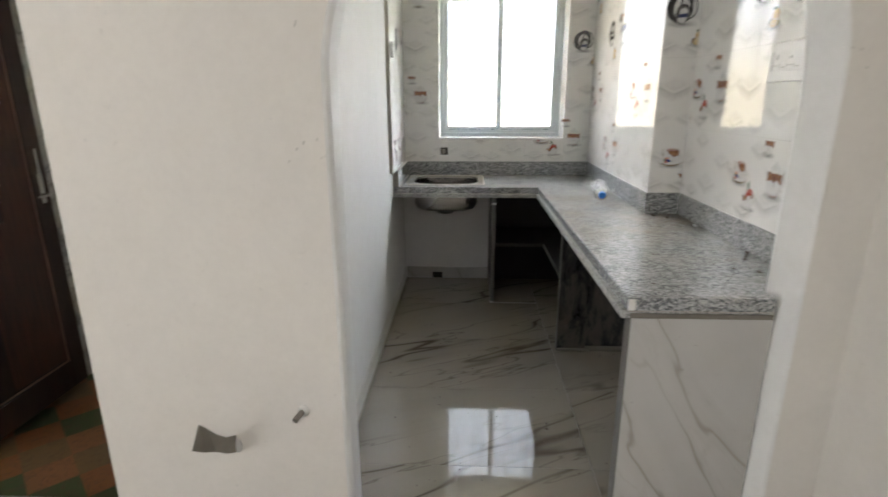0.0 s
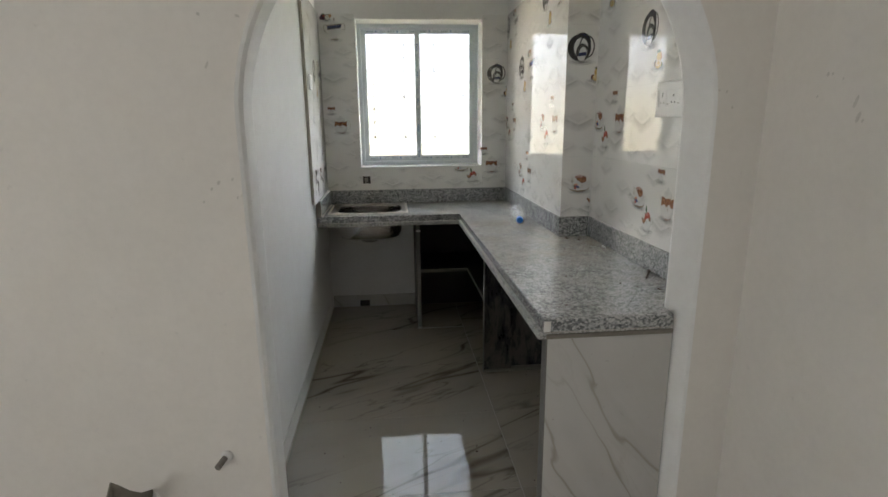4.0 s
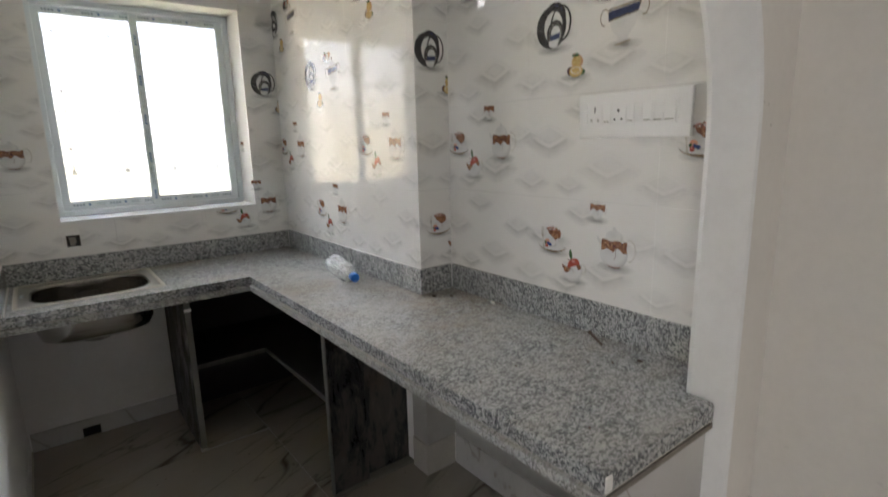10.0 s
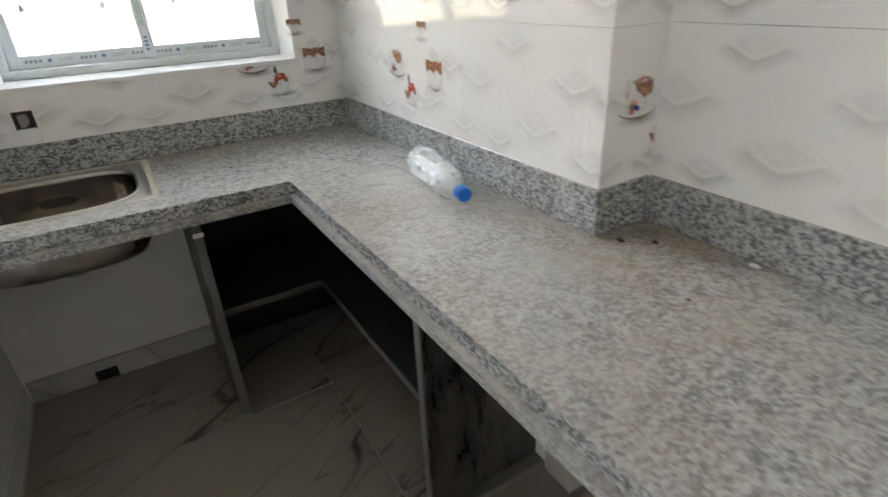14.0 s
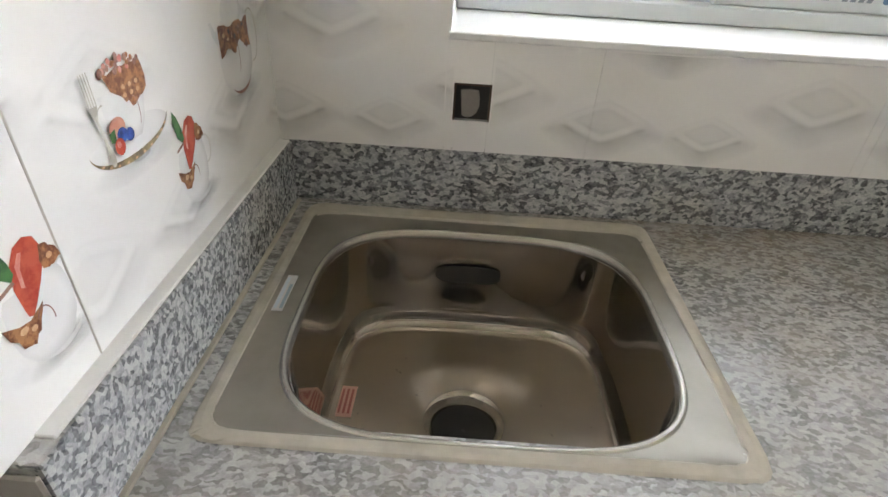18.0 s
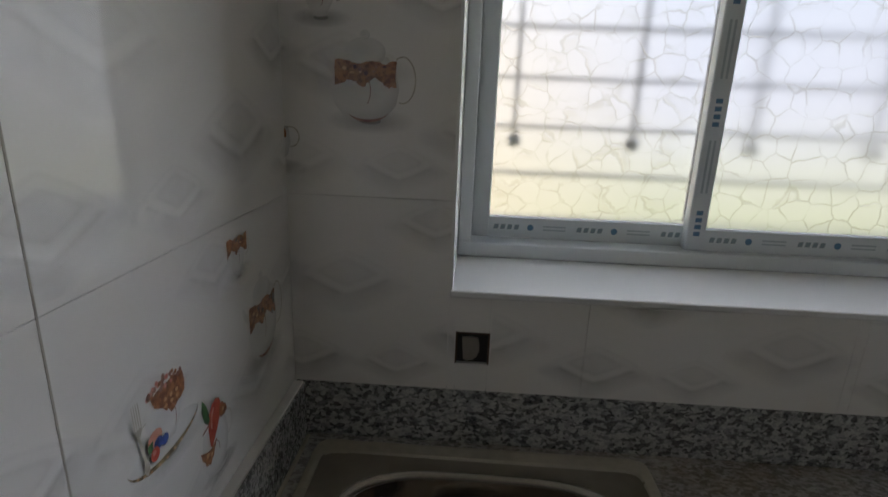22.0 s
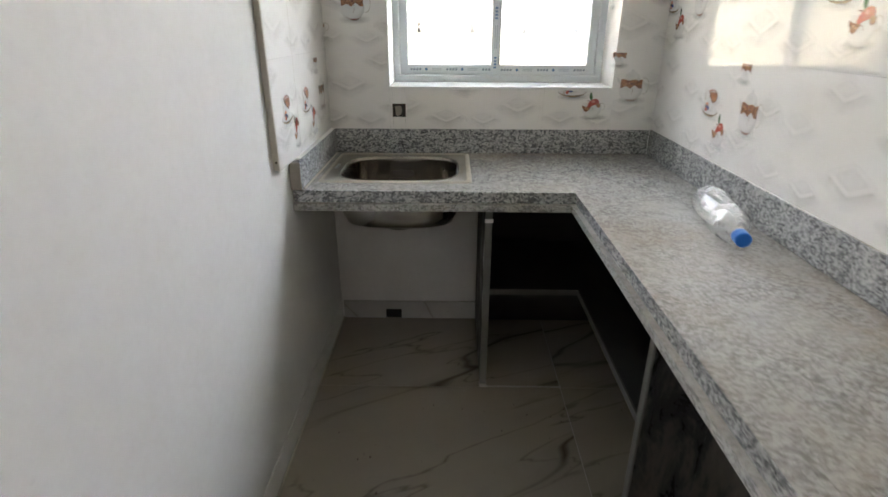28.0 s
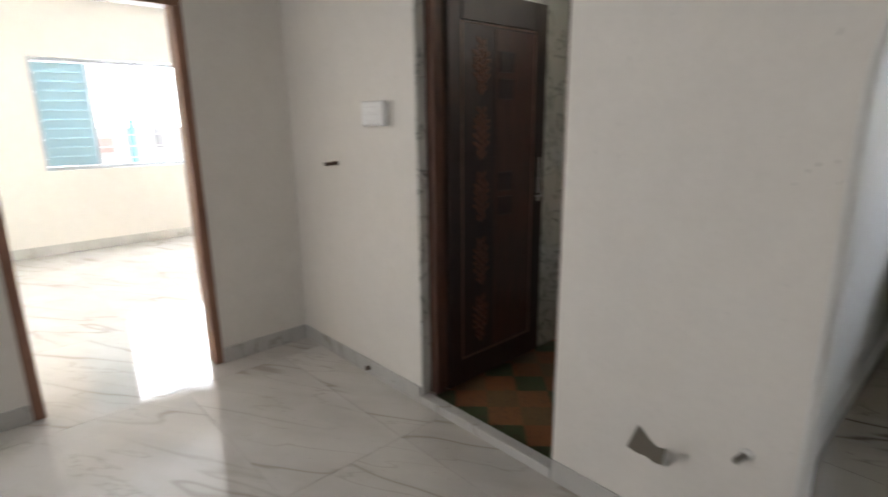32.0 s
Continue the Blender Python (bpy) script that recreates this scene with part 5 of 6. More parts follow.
part("mortar_dab", box_bm(0.183, 0.217, 3.686, 3.715, 0.0, 0.014, 0.003), M_CEMENT, P1)
P2 = part("partition", box_bm(0.552, 0.720, 2.945, 2.969, 0.0, TOP - 0.071, 0.001), M_SLATE, worktop, "black stone partition smeared with cement")
part("edge", box_bm(0.546, 0.5515, 2.944, 2.970, 0.0, TOP - 0.071), M_SLATE_EDGE, P2, "sawn grey edge")
part("partition", box_bm(0.7205, 1.02, 2.975, 2.999, 0.016, TOP - 0.071, 0.001), M_SLATE, worktop, "dark brown stained stone partition")
part("mortar_bed", box_bm(0.55, 1.03, 2.930, 3.01, 0.0, 0.016, 0.006), M_MORTAR_SHADE, worktop, "rough mortar along the partition's foot")
# near-black panels cover the painted walls behind the shelves
part("back_panel", box_bm(0.2135, XP - 0.016, YB - 0.0205, YB - 0.0125, 0.0, TOP - 0.072), M_BAY, worktop, "near-black back of the shelf bay")
part("side_panel", box_bm(XP - 0.0155, XP - 0.001, 3.000, YB - 0.0125, 0.0, TOP - 0.072), M_BAY, worktop, "near-black back of the shelf bay")
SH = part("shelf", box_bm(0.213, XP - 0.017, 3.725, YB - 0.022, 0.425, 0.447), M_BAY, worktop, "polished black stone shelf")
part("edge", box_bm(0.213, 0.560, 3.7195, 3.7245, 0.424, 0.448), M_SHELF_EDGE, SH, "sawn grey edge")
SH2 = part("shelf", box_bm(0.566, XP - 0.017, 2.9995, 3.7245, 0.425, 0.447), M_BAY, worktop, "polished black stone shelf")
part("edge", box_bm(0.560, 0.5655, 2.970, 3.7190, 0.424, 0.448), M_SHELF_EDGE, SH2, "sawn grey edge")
part("kerb_strip", box_bm(0.214, 0.53, 3.690, 3.697, 0.0, 0.005, 0.002), M_CEMENT, worktop, "thin mortar line on the floor")

# ---- sink ----
sink = base_at("sink", (-0.145, 3.98, TOP), "stained stainless steel kitchen sink set in the granite", "sink")
SCX, SCY = -0.145, 3.985


def ring_pts(hx, hy, power, cx, cy, n=72):
    out = []
    for k in range(n):
        a = 2 * math.pi * k / n
        c, s = math.cos(a), math.sin(a)
        out.append((cx + hx * math.copysign(abs(c) ** (2 / power), c), cy + hy * math.copysign(abs(s) ** (2 / power), s)))
    return out


def loft(rings, close_last=False):
    bm = bmesh.new()
    vs = [[bm.verts.new((x, y, z)) for x, y in pts] for pts, z in rings]
    for r0, r1 in zip(vs[:-1], vs[1:]):
        m = len(r0)
        for k in range(m):
            bm.faces.new((r0[k], r0[(k + 1) % m], r1[(k + 1) % m], r1[k]))
    if close_last:
        bm.faces.new(vs[-1])
    return bm


OX, OY, OCY = 0.231, 0.197, 3.969
def edge_pts(x0, x1, y0, y1):
    return ring_pts((x1 - x0) / 2, (y1 - y0) / 2, 24, (x0 + x1) / 2, (y0 + y1) / 2)


rim = loft([(edge_pts(-0.427, 0.129, 3.757, 4.226), TOP + 0.001), (edge_pts(-0.425, 0.127, 3.759, 4.224), TOP + 0.004), (edge_pts(-0.416, 0.118, 3.768, 4.214), TOP + 0.0045),
            (edge_pts(-0.412, 0.114, 3.771, 4.210), TOP + 0.002), (ring_pts(OX + 0.006, OY + 0.006, 3.7, SCX, OCY), TOP + 0.003), (ring_pts(OX, OY, 3.7, SCX, OCY), TOP + 0.001), (ring_pts(OX - 0.004, OY - 0.004, 3.7, SCX, OCY), TOP - 0.008)])
part("rim", rim, M_RIM, sink, "dull steel rim", True)
bead = loft([(ring_pts(OX + 0.005, OY + 0.005, 3.7, SCX, OCY), TOP + 0.0028), (ring_pts(OX + 0.003, OY + 0.003, 3.7, SCX, OCY), TOP + 0.0044), (ring_pts(OX, OY, 3.7, SCX, OCY), TOP + 0.0046),
             (ring_pts(OX - 0.003, OY - 0.003, 3.7, SCX, OCY), TOP + 0.002), (ring_pts(OX - 0.0045, OY - 0.0045, 3.7, SCX, OCY), TOP - 0.008)])
part("rounded_edge", bead, M_BEAD, sink, "worn rounded edge of the bowl", True)
DRX, DRY = -0.153, 3.953
bowl = loft([(ring_pts(OX - 0.004, OY - 0.004, 3.6, SCX, OCY), TOP - 0.008), (ring_pts(OX - 0.006, OY - 0.006, 3.8, SCX, OCY), TOP - 0.05), (ring_pts(OX - 0.010, OY - 0.010, 4.0, SCX, OCY), TOP - 0.140),
             (ring_pts(OX - 0.018, OY - 0.018, 4.2, SCX, OCY), TOP - 0.166), (ring_pts(OX - 0.026, OY - 0.026, 4.4, SCX, OCY), TOP - 0.175), (ring_pts(OX - 0.038, OY - 0.038, 4.6, SCX, OCY), TOP - 0.1795), (ring_pts(OX - 0.10, OY - 0.09, 3.6, SCX, OCY - 0.01), TOP - 0.184),
             (ring_pts(0.062, 0.060, 2, DRX, DRY), TOP - 0.186), (ring_pts(0.058, 0.056, 2, DRX, DRY), TOP - 0.190), (ring_pts(0.049, 0.047, 2, DRX, DRY), TOP - 0.193), (ring_pts(0.046, 0.044, 2, DRX, DRY), TOP - 0.225)])
part("bowl", bowl, M_STEEL, sink, "brown-stained steel bowl", True)
part("drain", loft([(ring_pts(0.048, 0.046, 2, DRX, DRY, 32), TOP - 0.210), (ring_pts(0.001, 0.001, 2, DRX, DRY, 32), TOP - 0.211)]), M_BLACK, sink, "dark open drain hole")
outer = loft([(ring_pts(OX + 0.004, OY + 0.004, 3.6, SCX, OCY), TOP - 0.072), (ring_pts(OX + 0.002, OY + 0.002, 3.8, SCX, OCY), TOP - 0.15), (ring_pts(OX - 0.014, OY - 0.014, 3.8, SCX, OCY), TOP - 0.186), (ring_pts(OX - 0.05, OY - 0.05, 3.4, SCX, OCY), TOP - 0.206), (ring_pts(0.08, 0.08, 2.2, DRX, DRY), TOP - 0.214), (ring_pts(0.06, 0.06, 2, DRX, DRY), TOP - 0.24)], True)
part("underside", outer, M_UNDER, sink, "shiny underside of the bowl", True)
slot = bmesh.new()
prism(slot, [(SCX - 0.013 + a, TOP - 0.072 + b) for a, b in ring_pts(0.054, 0.017, 3.2, 0.0, 0.0, 28)], OCY + OY - 0.0115, OCY + OY - 0.009)
part("overflow_slot", slot, M_BLACK, sink, "dark overflow slot")
for x in (-0.318, 0.028):
    dot = bmesh.new()
    prism(dot, [(x + a, TOP - 0.045 + b) for a, b in ring_pts(0.005, 0.009, 2, 0.0, 0.0, 14)], OCY + OY - 0.028, OCY + OY - 0.020)
    part("dimple", dot, M_BLACK, sink)
sticker = part("sticker", box_bm(-0.341, -0.317, 3.937, 3.994, TOP - 0.1800, TOP - 0.1788), M_STICKER, sink, "small faded pink sticker")
for k in range(3):
    part("print_bar", box_bm(-0.338 + 0.007 * k, -0.3345 + 0.007 * k, 3.943, 3.988, TOP - 0.1788, TOP - 0.1785), M_STICKINK, sticker)
label = part("label", box_bm(-0.411, -0.397, 3.945, 4.020, TOP + 0.0045, TOP + 0.0052), M_SOCKET, sink, "small paper label")
part("print_bar", box_bm(-0.4095, -0.4055, 3.950, 4.015, TOP + 0.0052, TOP + 0.0055), M_PALEINK, label)
part("print_bar", box_bm(-0.4025, -0.3985, 3.950, 4.000, TOP + 0.0052, TOP + 0.0055), M_INK, label)
caulk = loft([(edge_pts(-0.437, 0.138, 3.752, 4.238), TOP + 0.0006), (edge_pts(-0.434, 0.135, 3.755, 4.235), TOP + 0.003), (edge_pts(-0.427, 0.127, 3.760, 4.226), TOP + 0.0052),
              (edge_pts(-0.420, 0.119, 3.766, 4.204), TOP + 0.0056), (edge_pts(-0.417, 0.116, 3.769, 4.199), TOP + 0.0030)])
r = random.Random(3)
for v in caulk.verts:
    v.co.x += r.uniform(-0.0012, 0.0012)
    v.co.y += r.uniform(-0.0012, 0.0012)
part("sealant", caulk, M_CAULK, sink, "uneven beige sealant round the rim")

# ---- kitchen window ----
window = base_at("window_1", (0.27, 4.47, WZ0), "pale grey aluminium sliding window with obscure glass", "window", kind="structure")


def bar(name, x0, x1, y0, y1, z0, z1, material=None, parent=None, bevel=0.002):
    return part(name, box_bm(x0, x1, y0, y1, z0, z1, bevel), material or M_ALU, parent or window)


FYW = 4.452
bar("frame_stile", WX0 + 0.004, WX0 + 0.030, FYW, FYW + 0.11, WZ0 + 0.002, WZ1 - 0.03)
bar("frame_stile", WX1 - 0.040, WX1 - 0.010, FYW, FYW + 0.11, WZ0 + 0.002, WZ1 - 0.03)
bar("frame_rail", WX0 + 0.004, WX1 - 0.010, FYW - 0.004, FYW + 0.11, WZ0 + 0.001, WZ0 + 0.030)
bar("frame_rail", WX0 + 0.004, WX1 - 0.010, FYW - 0.004, FYW + 0.11, WZ1 - 0.055, WZ1 - 0.025)


def sash(x0, x1, y, meet):
    root = part("sash", box_bm(x0, x1, y, y + 0.022, WZ0 + 0.030, WZ0 + 0.074, 0.002), M_ALU, window, "sliding sash")
    zt = WZ1 - 0.056
    part("top_rail", box_bm(x0, x1, y, y + 0.022, zt - 0.036, zt, 0.002), M_ALU, root)
    for a, b in ((x0, x0 + 0.036), (x1 - 0.036, x1)):
        part("stile", box_bm(a, b, y - 0.001, y + 0.023, WZ0 + 0.031, zt - 0.001, 0.002), M_ALU, root)
    pane = part("pane", box_bm(x0 + 0.034, x1 - 0.034, y + 0.009, y + 0.013, WZ0 + 0.072, zt - 0.034), M_GLASS, root, "obscure glass pane with a cracked-ice pattern")
    pane.visible_shadow = False
    # tape with printed marks along the rails
    k, x = 0, x0 + 0.045
    while x < x1 - 0.05:
        for z in (WZ0 + 0.053, zt - 0.018):
            kind = k % 3
            if kind == 0:
                for j in range(4):
                    bm = bmesh.new()
                    prism(bm, [(x + 0.014 * j + a, z + b) for a, b in ((0.0, -0.005), (0.009, -0.005), (0.011, 0.005), (0.002, 0.005))], y - 0.0006, y)
                    part("tape_print", bm, M_INK, root)
            elif kind == 1:
                bm = bmesh.new()
                prism(bm, [(x + 0.010 + a, z + b) for a, b in ring_pts(0.0065, 0.0065, 2, 0, 0, 16)], y - 0.0006, y)
                part("tape_print", bm, M_BLUEINK, root)
            else:
                for dz in (0.002, -0.005):
                    part("tape_print", box_bm(x, x + 0.046, y - 0.0006, y, z + dz, z + dz + 0.003), M_PALEINK, root)
        x += (0.066, 0.036, 0.068)[k % 3]
        k += 1
    sx = x0 + 0.018 if meet == "left" else x1 - 0.018
    z, k = WZ0 + 0.06, 0
    while z < zt - 0.1:
        if k % 2 == 0:
            for j in range(4):
                part("tape_print", box_bm(sx - 0.006, sx + 0.006, y - 0.0018, y - 0.0011, z + 0.014 * j, z + 0.014 * j + 0.0085), M_BLUEINK if meet == "left" else M_INK, root)
            z += 0.085
        else:
            for dx in (-0.006, 0.003):
                part("tape_print", box_bm(sx + dx, sx + dx + 0.004, y - 0.0018, y - 0.0011, z, z + 0.10), M_PALEINK, root)
            z += 0.125
        k += 1
    return root


sash(WX0 + 0.030, 0.283, 4.500, "right")
sash(0.240, WX1 - 0.040, 4.470, "left")
bar("window_sill", WX0 - 0.001, WX1 - 0.009, FY_B - 0.004, FYW + 0.09, WZ0 - 0.011, WZ0 + 0.0005, M_SILL)
bar("reveal_lining", WX0 - 0.001, WX0 + 0.003, FY_B - 0.002, FYW + 0.09, WZ0 + 0.001, WZ1, M_SILL, None, 0.0)
bar("head_lining", WX0, WX1 - 0.009, FY_B - 0.001, FYW + 0.09, WZ1 - 0.026, WZ1 - 0.001, M_KWALL, None, 0.0)
grill = base_at("window_grill", (0.27, 4.625, WZ0), "dark iron safety grill outside the window", "grill")
M_PIPE = plain("grubby_grey_pipe", (0.26, 0.235, 0.205), 0.8, 0, 0.4, 90, 0.4)
M_IRON = plain("grill_iron", (0.70, 0.71, 0.72), 0.6, 0.1, 0.2, 40, 0.1)
for k in range(10):
    z = WZ0 + 0.043 + 0.102 * k
    part("bar", box_bm(WX0 - 0.02, WX1 + 0.02, 4.625, 4.635, z, z + 0.006), M_IRON, grill)
for x in (-0.105, 0.150, 0.40, 0.65):
    part("bar", box_bm(x, x + 0.007, 4.618, 4.625, WZ0 + 0.22, WZ1), M_IRON, grill)
    bm = bmesh.new()
    bmesh.ops.create_uvsphere(bm, u_segments=12, v_segments=8, radius=0.014, matrix=Matrix.Translation((x + 0.004, 4.62, WZ0 + 0.22)))
    part("knob", bm, M_IRON, grill, "", True)
M_OUT = glow("hazy_outdoors", 33.0, [(0.10, (0.92, 0.76, 0.50)), (0.42, (0.97, 0.83, 0.58)), (0.58, (0.96, 0.95, 0.94)), (0.78, (0.90, 0.95, 1.0))],
             (0, -0.9, 1.1, [(0.10, (0.50, 0.52, 0.28)), (0.24, (0.64, 0.63, 0.46)), (0.36, (0.66, 0.66, 0.67)), (0.70, (0.62, 0.67, 0.72))]))
struct("backdrop", box_bm(-3.6, 5.0, 7.0, 7.02, -1.5, 6.0), M_OUT, "bright hazy outdoors beyond the window", "backdrop")

# outlet cut into the back wall tiles
outlet = base_at("pipe_outlet", (-0.173, FY_B, 1.026), "square cut-out with a grey pipe end in the wall tiles", "outlet")
part("hollow", box_bm(-0.199, -0.147, FY_B + 0.006, YB - 0.001, 1.027, 1.080), M_BLACK, outlet)
bm = bmesh.new()
prism(bm, [(-0.191, 1.073), (-0.188, 1.034), (-0.182, 1.0315), (-0.173, 1.0325), (-0.165, 1.039), (-0.161, 1.050), (-0.1615, 1.062), (-0.164, 1.073), (-0.178, 1.0745)], FY_B + 0.0005, FY_B + 0.006)
part("pipe_end", bm, M_PIPE, outlet, "rough broken end of a grey pipe")
for a, b, c, d in ((-0.202, -0.144, 1.081, 1.084), (-0.202, -0.199, 1.026, 1.081), (-0.147, -0.144, 1.026, 1.081)):
    part("rim", box_bm(a, b, FY_B - 0.001, FY_B + 0.006, c, d), M_RUST, outlet)

# ---- fittings and loose things ----


bottle = base_at("bottle", (0.83, 3.30, TOP), "crumpled clear plastic bottle with a blue cap lying down", "bottle")
head = math.degrees(math.atan2(0.36, 0.065))
BM = pose(0.795, 3.118, TOP + 0.043, 0, 0, head) @ Matrix.Diagonal((1.22, 1.16, 1.14, 1))
body = turned([(0.010, 0.0145), (0.026, 0.015), (0.030, 0.019), (0.062, 0.036), (0.090, 0.042), (0.120, 0.043), (0.130, 0.035), (0.150, 0.032), (0.168, 0.040), (0.22, 0.043), (0.265, 0.043), (0.285, 0.036), (0.290, 0.022)], BM)
r = random.Random(11)
for v in body.verts:
    p = BM.inverted() @ v.co
    if p.x > 0.07:
        squash = 0.86 + 0.14 * abs(math.sin(p.x * 31))
        v.co = BM @ Vector((p.x, p.y, p.z * squash + r.uniform(-0.0015, 0.0015)))
part("body", body, M_PET, bottle, "clear crumpled plastic", True)
part("cap", turned([(-0.008, 0.014), (-0.006, 0.0168), (0.011, 0.0172), (0.013, 0.0165)], BM, 32), M_CAP, bottle, "bright blue screw cap", False)
part("cap_ring", turned([(0.015, 0.0172), (0.020, 0.0172)], BM, 32), M_CAP, bottle)

bolt = base_at("bolt", (1.065, 2.01, TOP), "rusty iron bolt lying on the worktop", "bolt")
m = pose(1.092, 2.056, TOP + 0.0068, 0, 2, -121.6)
part("shank", turned([(0.0, 0.0042), (0.094, 0.0038), (0.098, 0.002)], m, 12), M_RUST, bolt)
part("head", turned([(-0.007, 0.0062), (-0.006, 0.0068), (0.0, 0.0068)], m, 8), M_RUST, bolt)
for x, y, s, label in ((1.02, 2.70, 0.009, "small dark pebble on the dusty worktop"), (0.968, 2.752, 0.010, "dark flat washer on the dusty worktop"), (1.083, 2.515, 0.012, "crumb of pale mortar by the upstand"), (1.02, 1.83, 0.008, "small dark pebble on the dusty worktop")):
    bm = bmesh.new()
    bmesh.ops.create_icosphere(bm, subdivisions=2, radius=s, matrix=pose(x, y, TOP + s * 0.4, 20, 30, 40) @ Matrix.Diagonal((1.3, 0.9, 0.45, 1)))
    tagged(solid("pebble", bm, M_PLASTER if "pale" in label else M_RUST, True), label, "pebble")
# crumbs of mortar scattered on worktop and floor
r = random.Random(5)
bm = bmesh.new()
for k in range(110):
    if k < 14:
        x, y, z = r.uniform(0.55, 1.08), r.uniform(1.7, 2.8), TOP
    else:
        x, y, z = r.uniform(-0.45, 0.95), r.uniform(1.7, 3.6), 0.0
    s = r.uniform(0.0012, 0.0042)
    bmesh.ops.create_icosphere(bm, subdivisions=1, radius=s, matrix=pose(x, y, z + s * 0.4, r.uniform(0, 90), r.uniform(0, 90), 0))
tagged(solid("mortar_crumbs", bm, M_RUST), "dark and sandy crumbs of building dirt scattered about", "debris", kind="stuff")

# switchboard over the worktop
def switchboard():
    root = base_at("switchboard", (FX_R, 1.945, 1.512), "white plastic modular switchboard with sockets on the tiles", "switchboard")
    x = FX_R
    part("plate", box_bm(x - 0.012, x - 0.0006, 1.766, 2.132, 1.503, 1.634, 0.004, 2), M_WHITE, root)
    part("inner_frame", box_bm(x - 0.0145, x - 0.0121, 1.803, 2.104, 1.539, 1.609, 0.001), M_WHITE, root)
    y = 2.096
    for kind, w in (("heavy socket", 0.056), ("rocker", 0.028), ("socket", 0.052), ("rocker", 0.026), ("blank", 0.026), ("rocker", 0.030), ("rocker", 0.034), ("rocker", 0.034)):
        y0 = y - w
        mod = part("module", box_bm(x - 0.0170, x - 0.0146, y0 + 0.0004, y - 0.0004, 1.545, 1.603, 0.0008), M_WHITE, root, {"rocker": "white rocker switch", "blank": "blank white module"}.get(kind, "white socket"))
        mid = (y + y0) / 2
        if kind == "heavy socket":
            part("pin_slot", box_bm(x - 0.0176, x - 0.0171, mid - 0.002, mid + 0.002, 1.578, 1.596, 0.0002), M_BLACK, mod)
            for dy in (-0.012, 0.012):
                part("pin_slot", box_bm(x - 0.0176, x - 0.0171, mid + dy - 0.0035, mid + dy + 0.0035, 1.552, 1.561, 0.0002), M_SOCKET, mod)
        elif kind == "socket":
            for dy, z, size in ((0.0, 1.582, 0.0042), (0.012, 1.557, 0.0032), (-0.012, 1.557, 0.0032)):
                bm = bmesh.new()
                bmesh.ops.create_cone(bm, cap_ends=True, segments=14, radius1=size, radius2=size, depth=0.001, matrix=Matrix.Translation((x - 0.0173, mid + dy, z)) @ Matrix.Rotation(radians(90), 4, "Y"))
                part("pin_hole", bm, M_BLACK, mod)
        elif kind == "rocker":
            part("rocker_mark", box_bm(x - 0.0178, x - 0.0171, y0 + 0.005, y - 0.005, 1.550, 1.5525), M_GREY, mod)
        y = y0
    for y in (2.098, 2.040, 1.874, 1.809):
        part("divider", box_bm(x - 0.0185, x - 0.0146, y - 0.0012, y + 0.0012, 1.543, 1.605, 0.0006), M_WHITE, root, "glossy white divider")
    return root


switchboard()
plate = base_at("switch_plate", (FX_L, 3.60, 1.70), "small white switch plate on the printed tiles", "switch")
part("plate", box_bm(FX_L + 0.0008, FX_L + 0.012, 3.56, 3.65, 1.705, 1.80, 0.003, 2), M_WHITE, plate)
part("rocker", box_bm(FX_L + 0.0122, FX_L + 0.016, 3.585, 3.625, 1.72, 1.785, 0.001), M_WHITE, plate)

# round wall light
M_LAMP, n, l, p = mat("lit_lamp_cover")
p.inputs["Emission Color"].default_value = (1.0, 0.97, 0.93, 1)
p.inputs["Emission Strength"].default_value = 5.0
lamp = base_at("wall_lamp", (-0.319, YB, 2.547), "round glowing lamp on the wall above the tiles", "lamp")
bm = bmesh.new()
bmesh.ops.create_cone(bm, cap_ends=True, segments=32, radius1=0.045, radius2=0.040, depth=0.03, matrix=Matrix.Translation((-0.322, YB - 0.0155, 2.555)) @ Matrix.Rotation(radians(90), 4, "X"))
part("holder", bm, M_WHITE, lamp)
bm = bmesh.new()
bmesh.ops.create_uvsphere(bm, u_segments=28, v_segments=18, radius=0.072, matrix=Matrix.Translation((-0.322, YB - 0.045, 2.555)) @ Matrix.Diagonal((1, 0.35, 1, 1)))
part("globe", bm, M_LAMP, lamp, "glowing white globe", True)

# ---- living room wall: switch, peg, bracket, pipe stub ----
box = base_at("light_switch", (-2.33, YF, 1.41), "white plastic switch box on the cream wall", "switch")
part("back_plate", box_bm(-2.470, -2.205, YF - 0.006, YF - 0.0006, 1.415, 1.548, 0.002), M_WALL, box, "painted-over mounting plate")
part("cover", box_bm(-2.415, -2.228, YF - 0.045, YF - 0.0062, 1.425, 1.545, 0.012, 3), M_WHITE, box, "glossy white cover")
for z in (1.452, 1.490):
    part("rocker", box_bm(-2.385, -2.255, YF - 0.049, YF - 0.0455, z, z + 0.028, 0.002), M_WHITE, box)
peg = base_at("wall_peg", (-2.74, YF, 1.22), "dark wooden peg driven into the cream wall", "peg")
part("shaft", turned([(0.0, 0.012), (0.075, 0.010)], pose(-2.735, YF - 0.0005, 1.222, 0, 4, -100), 14), M_RUST, peg)

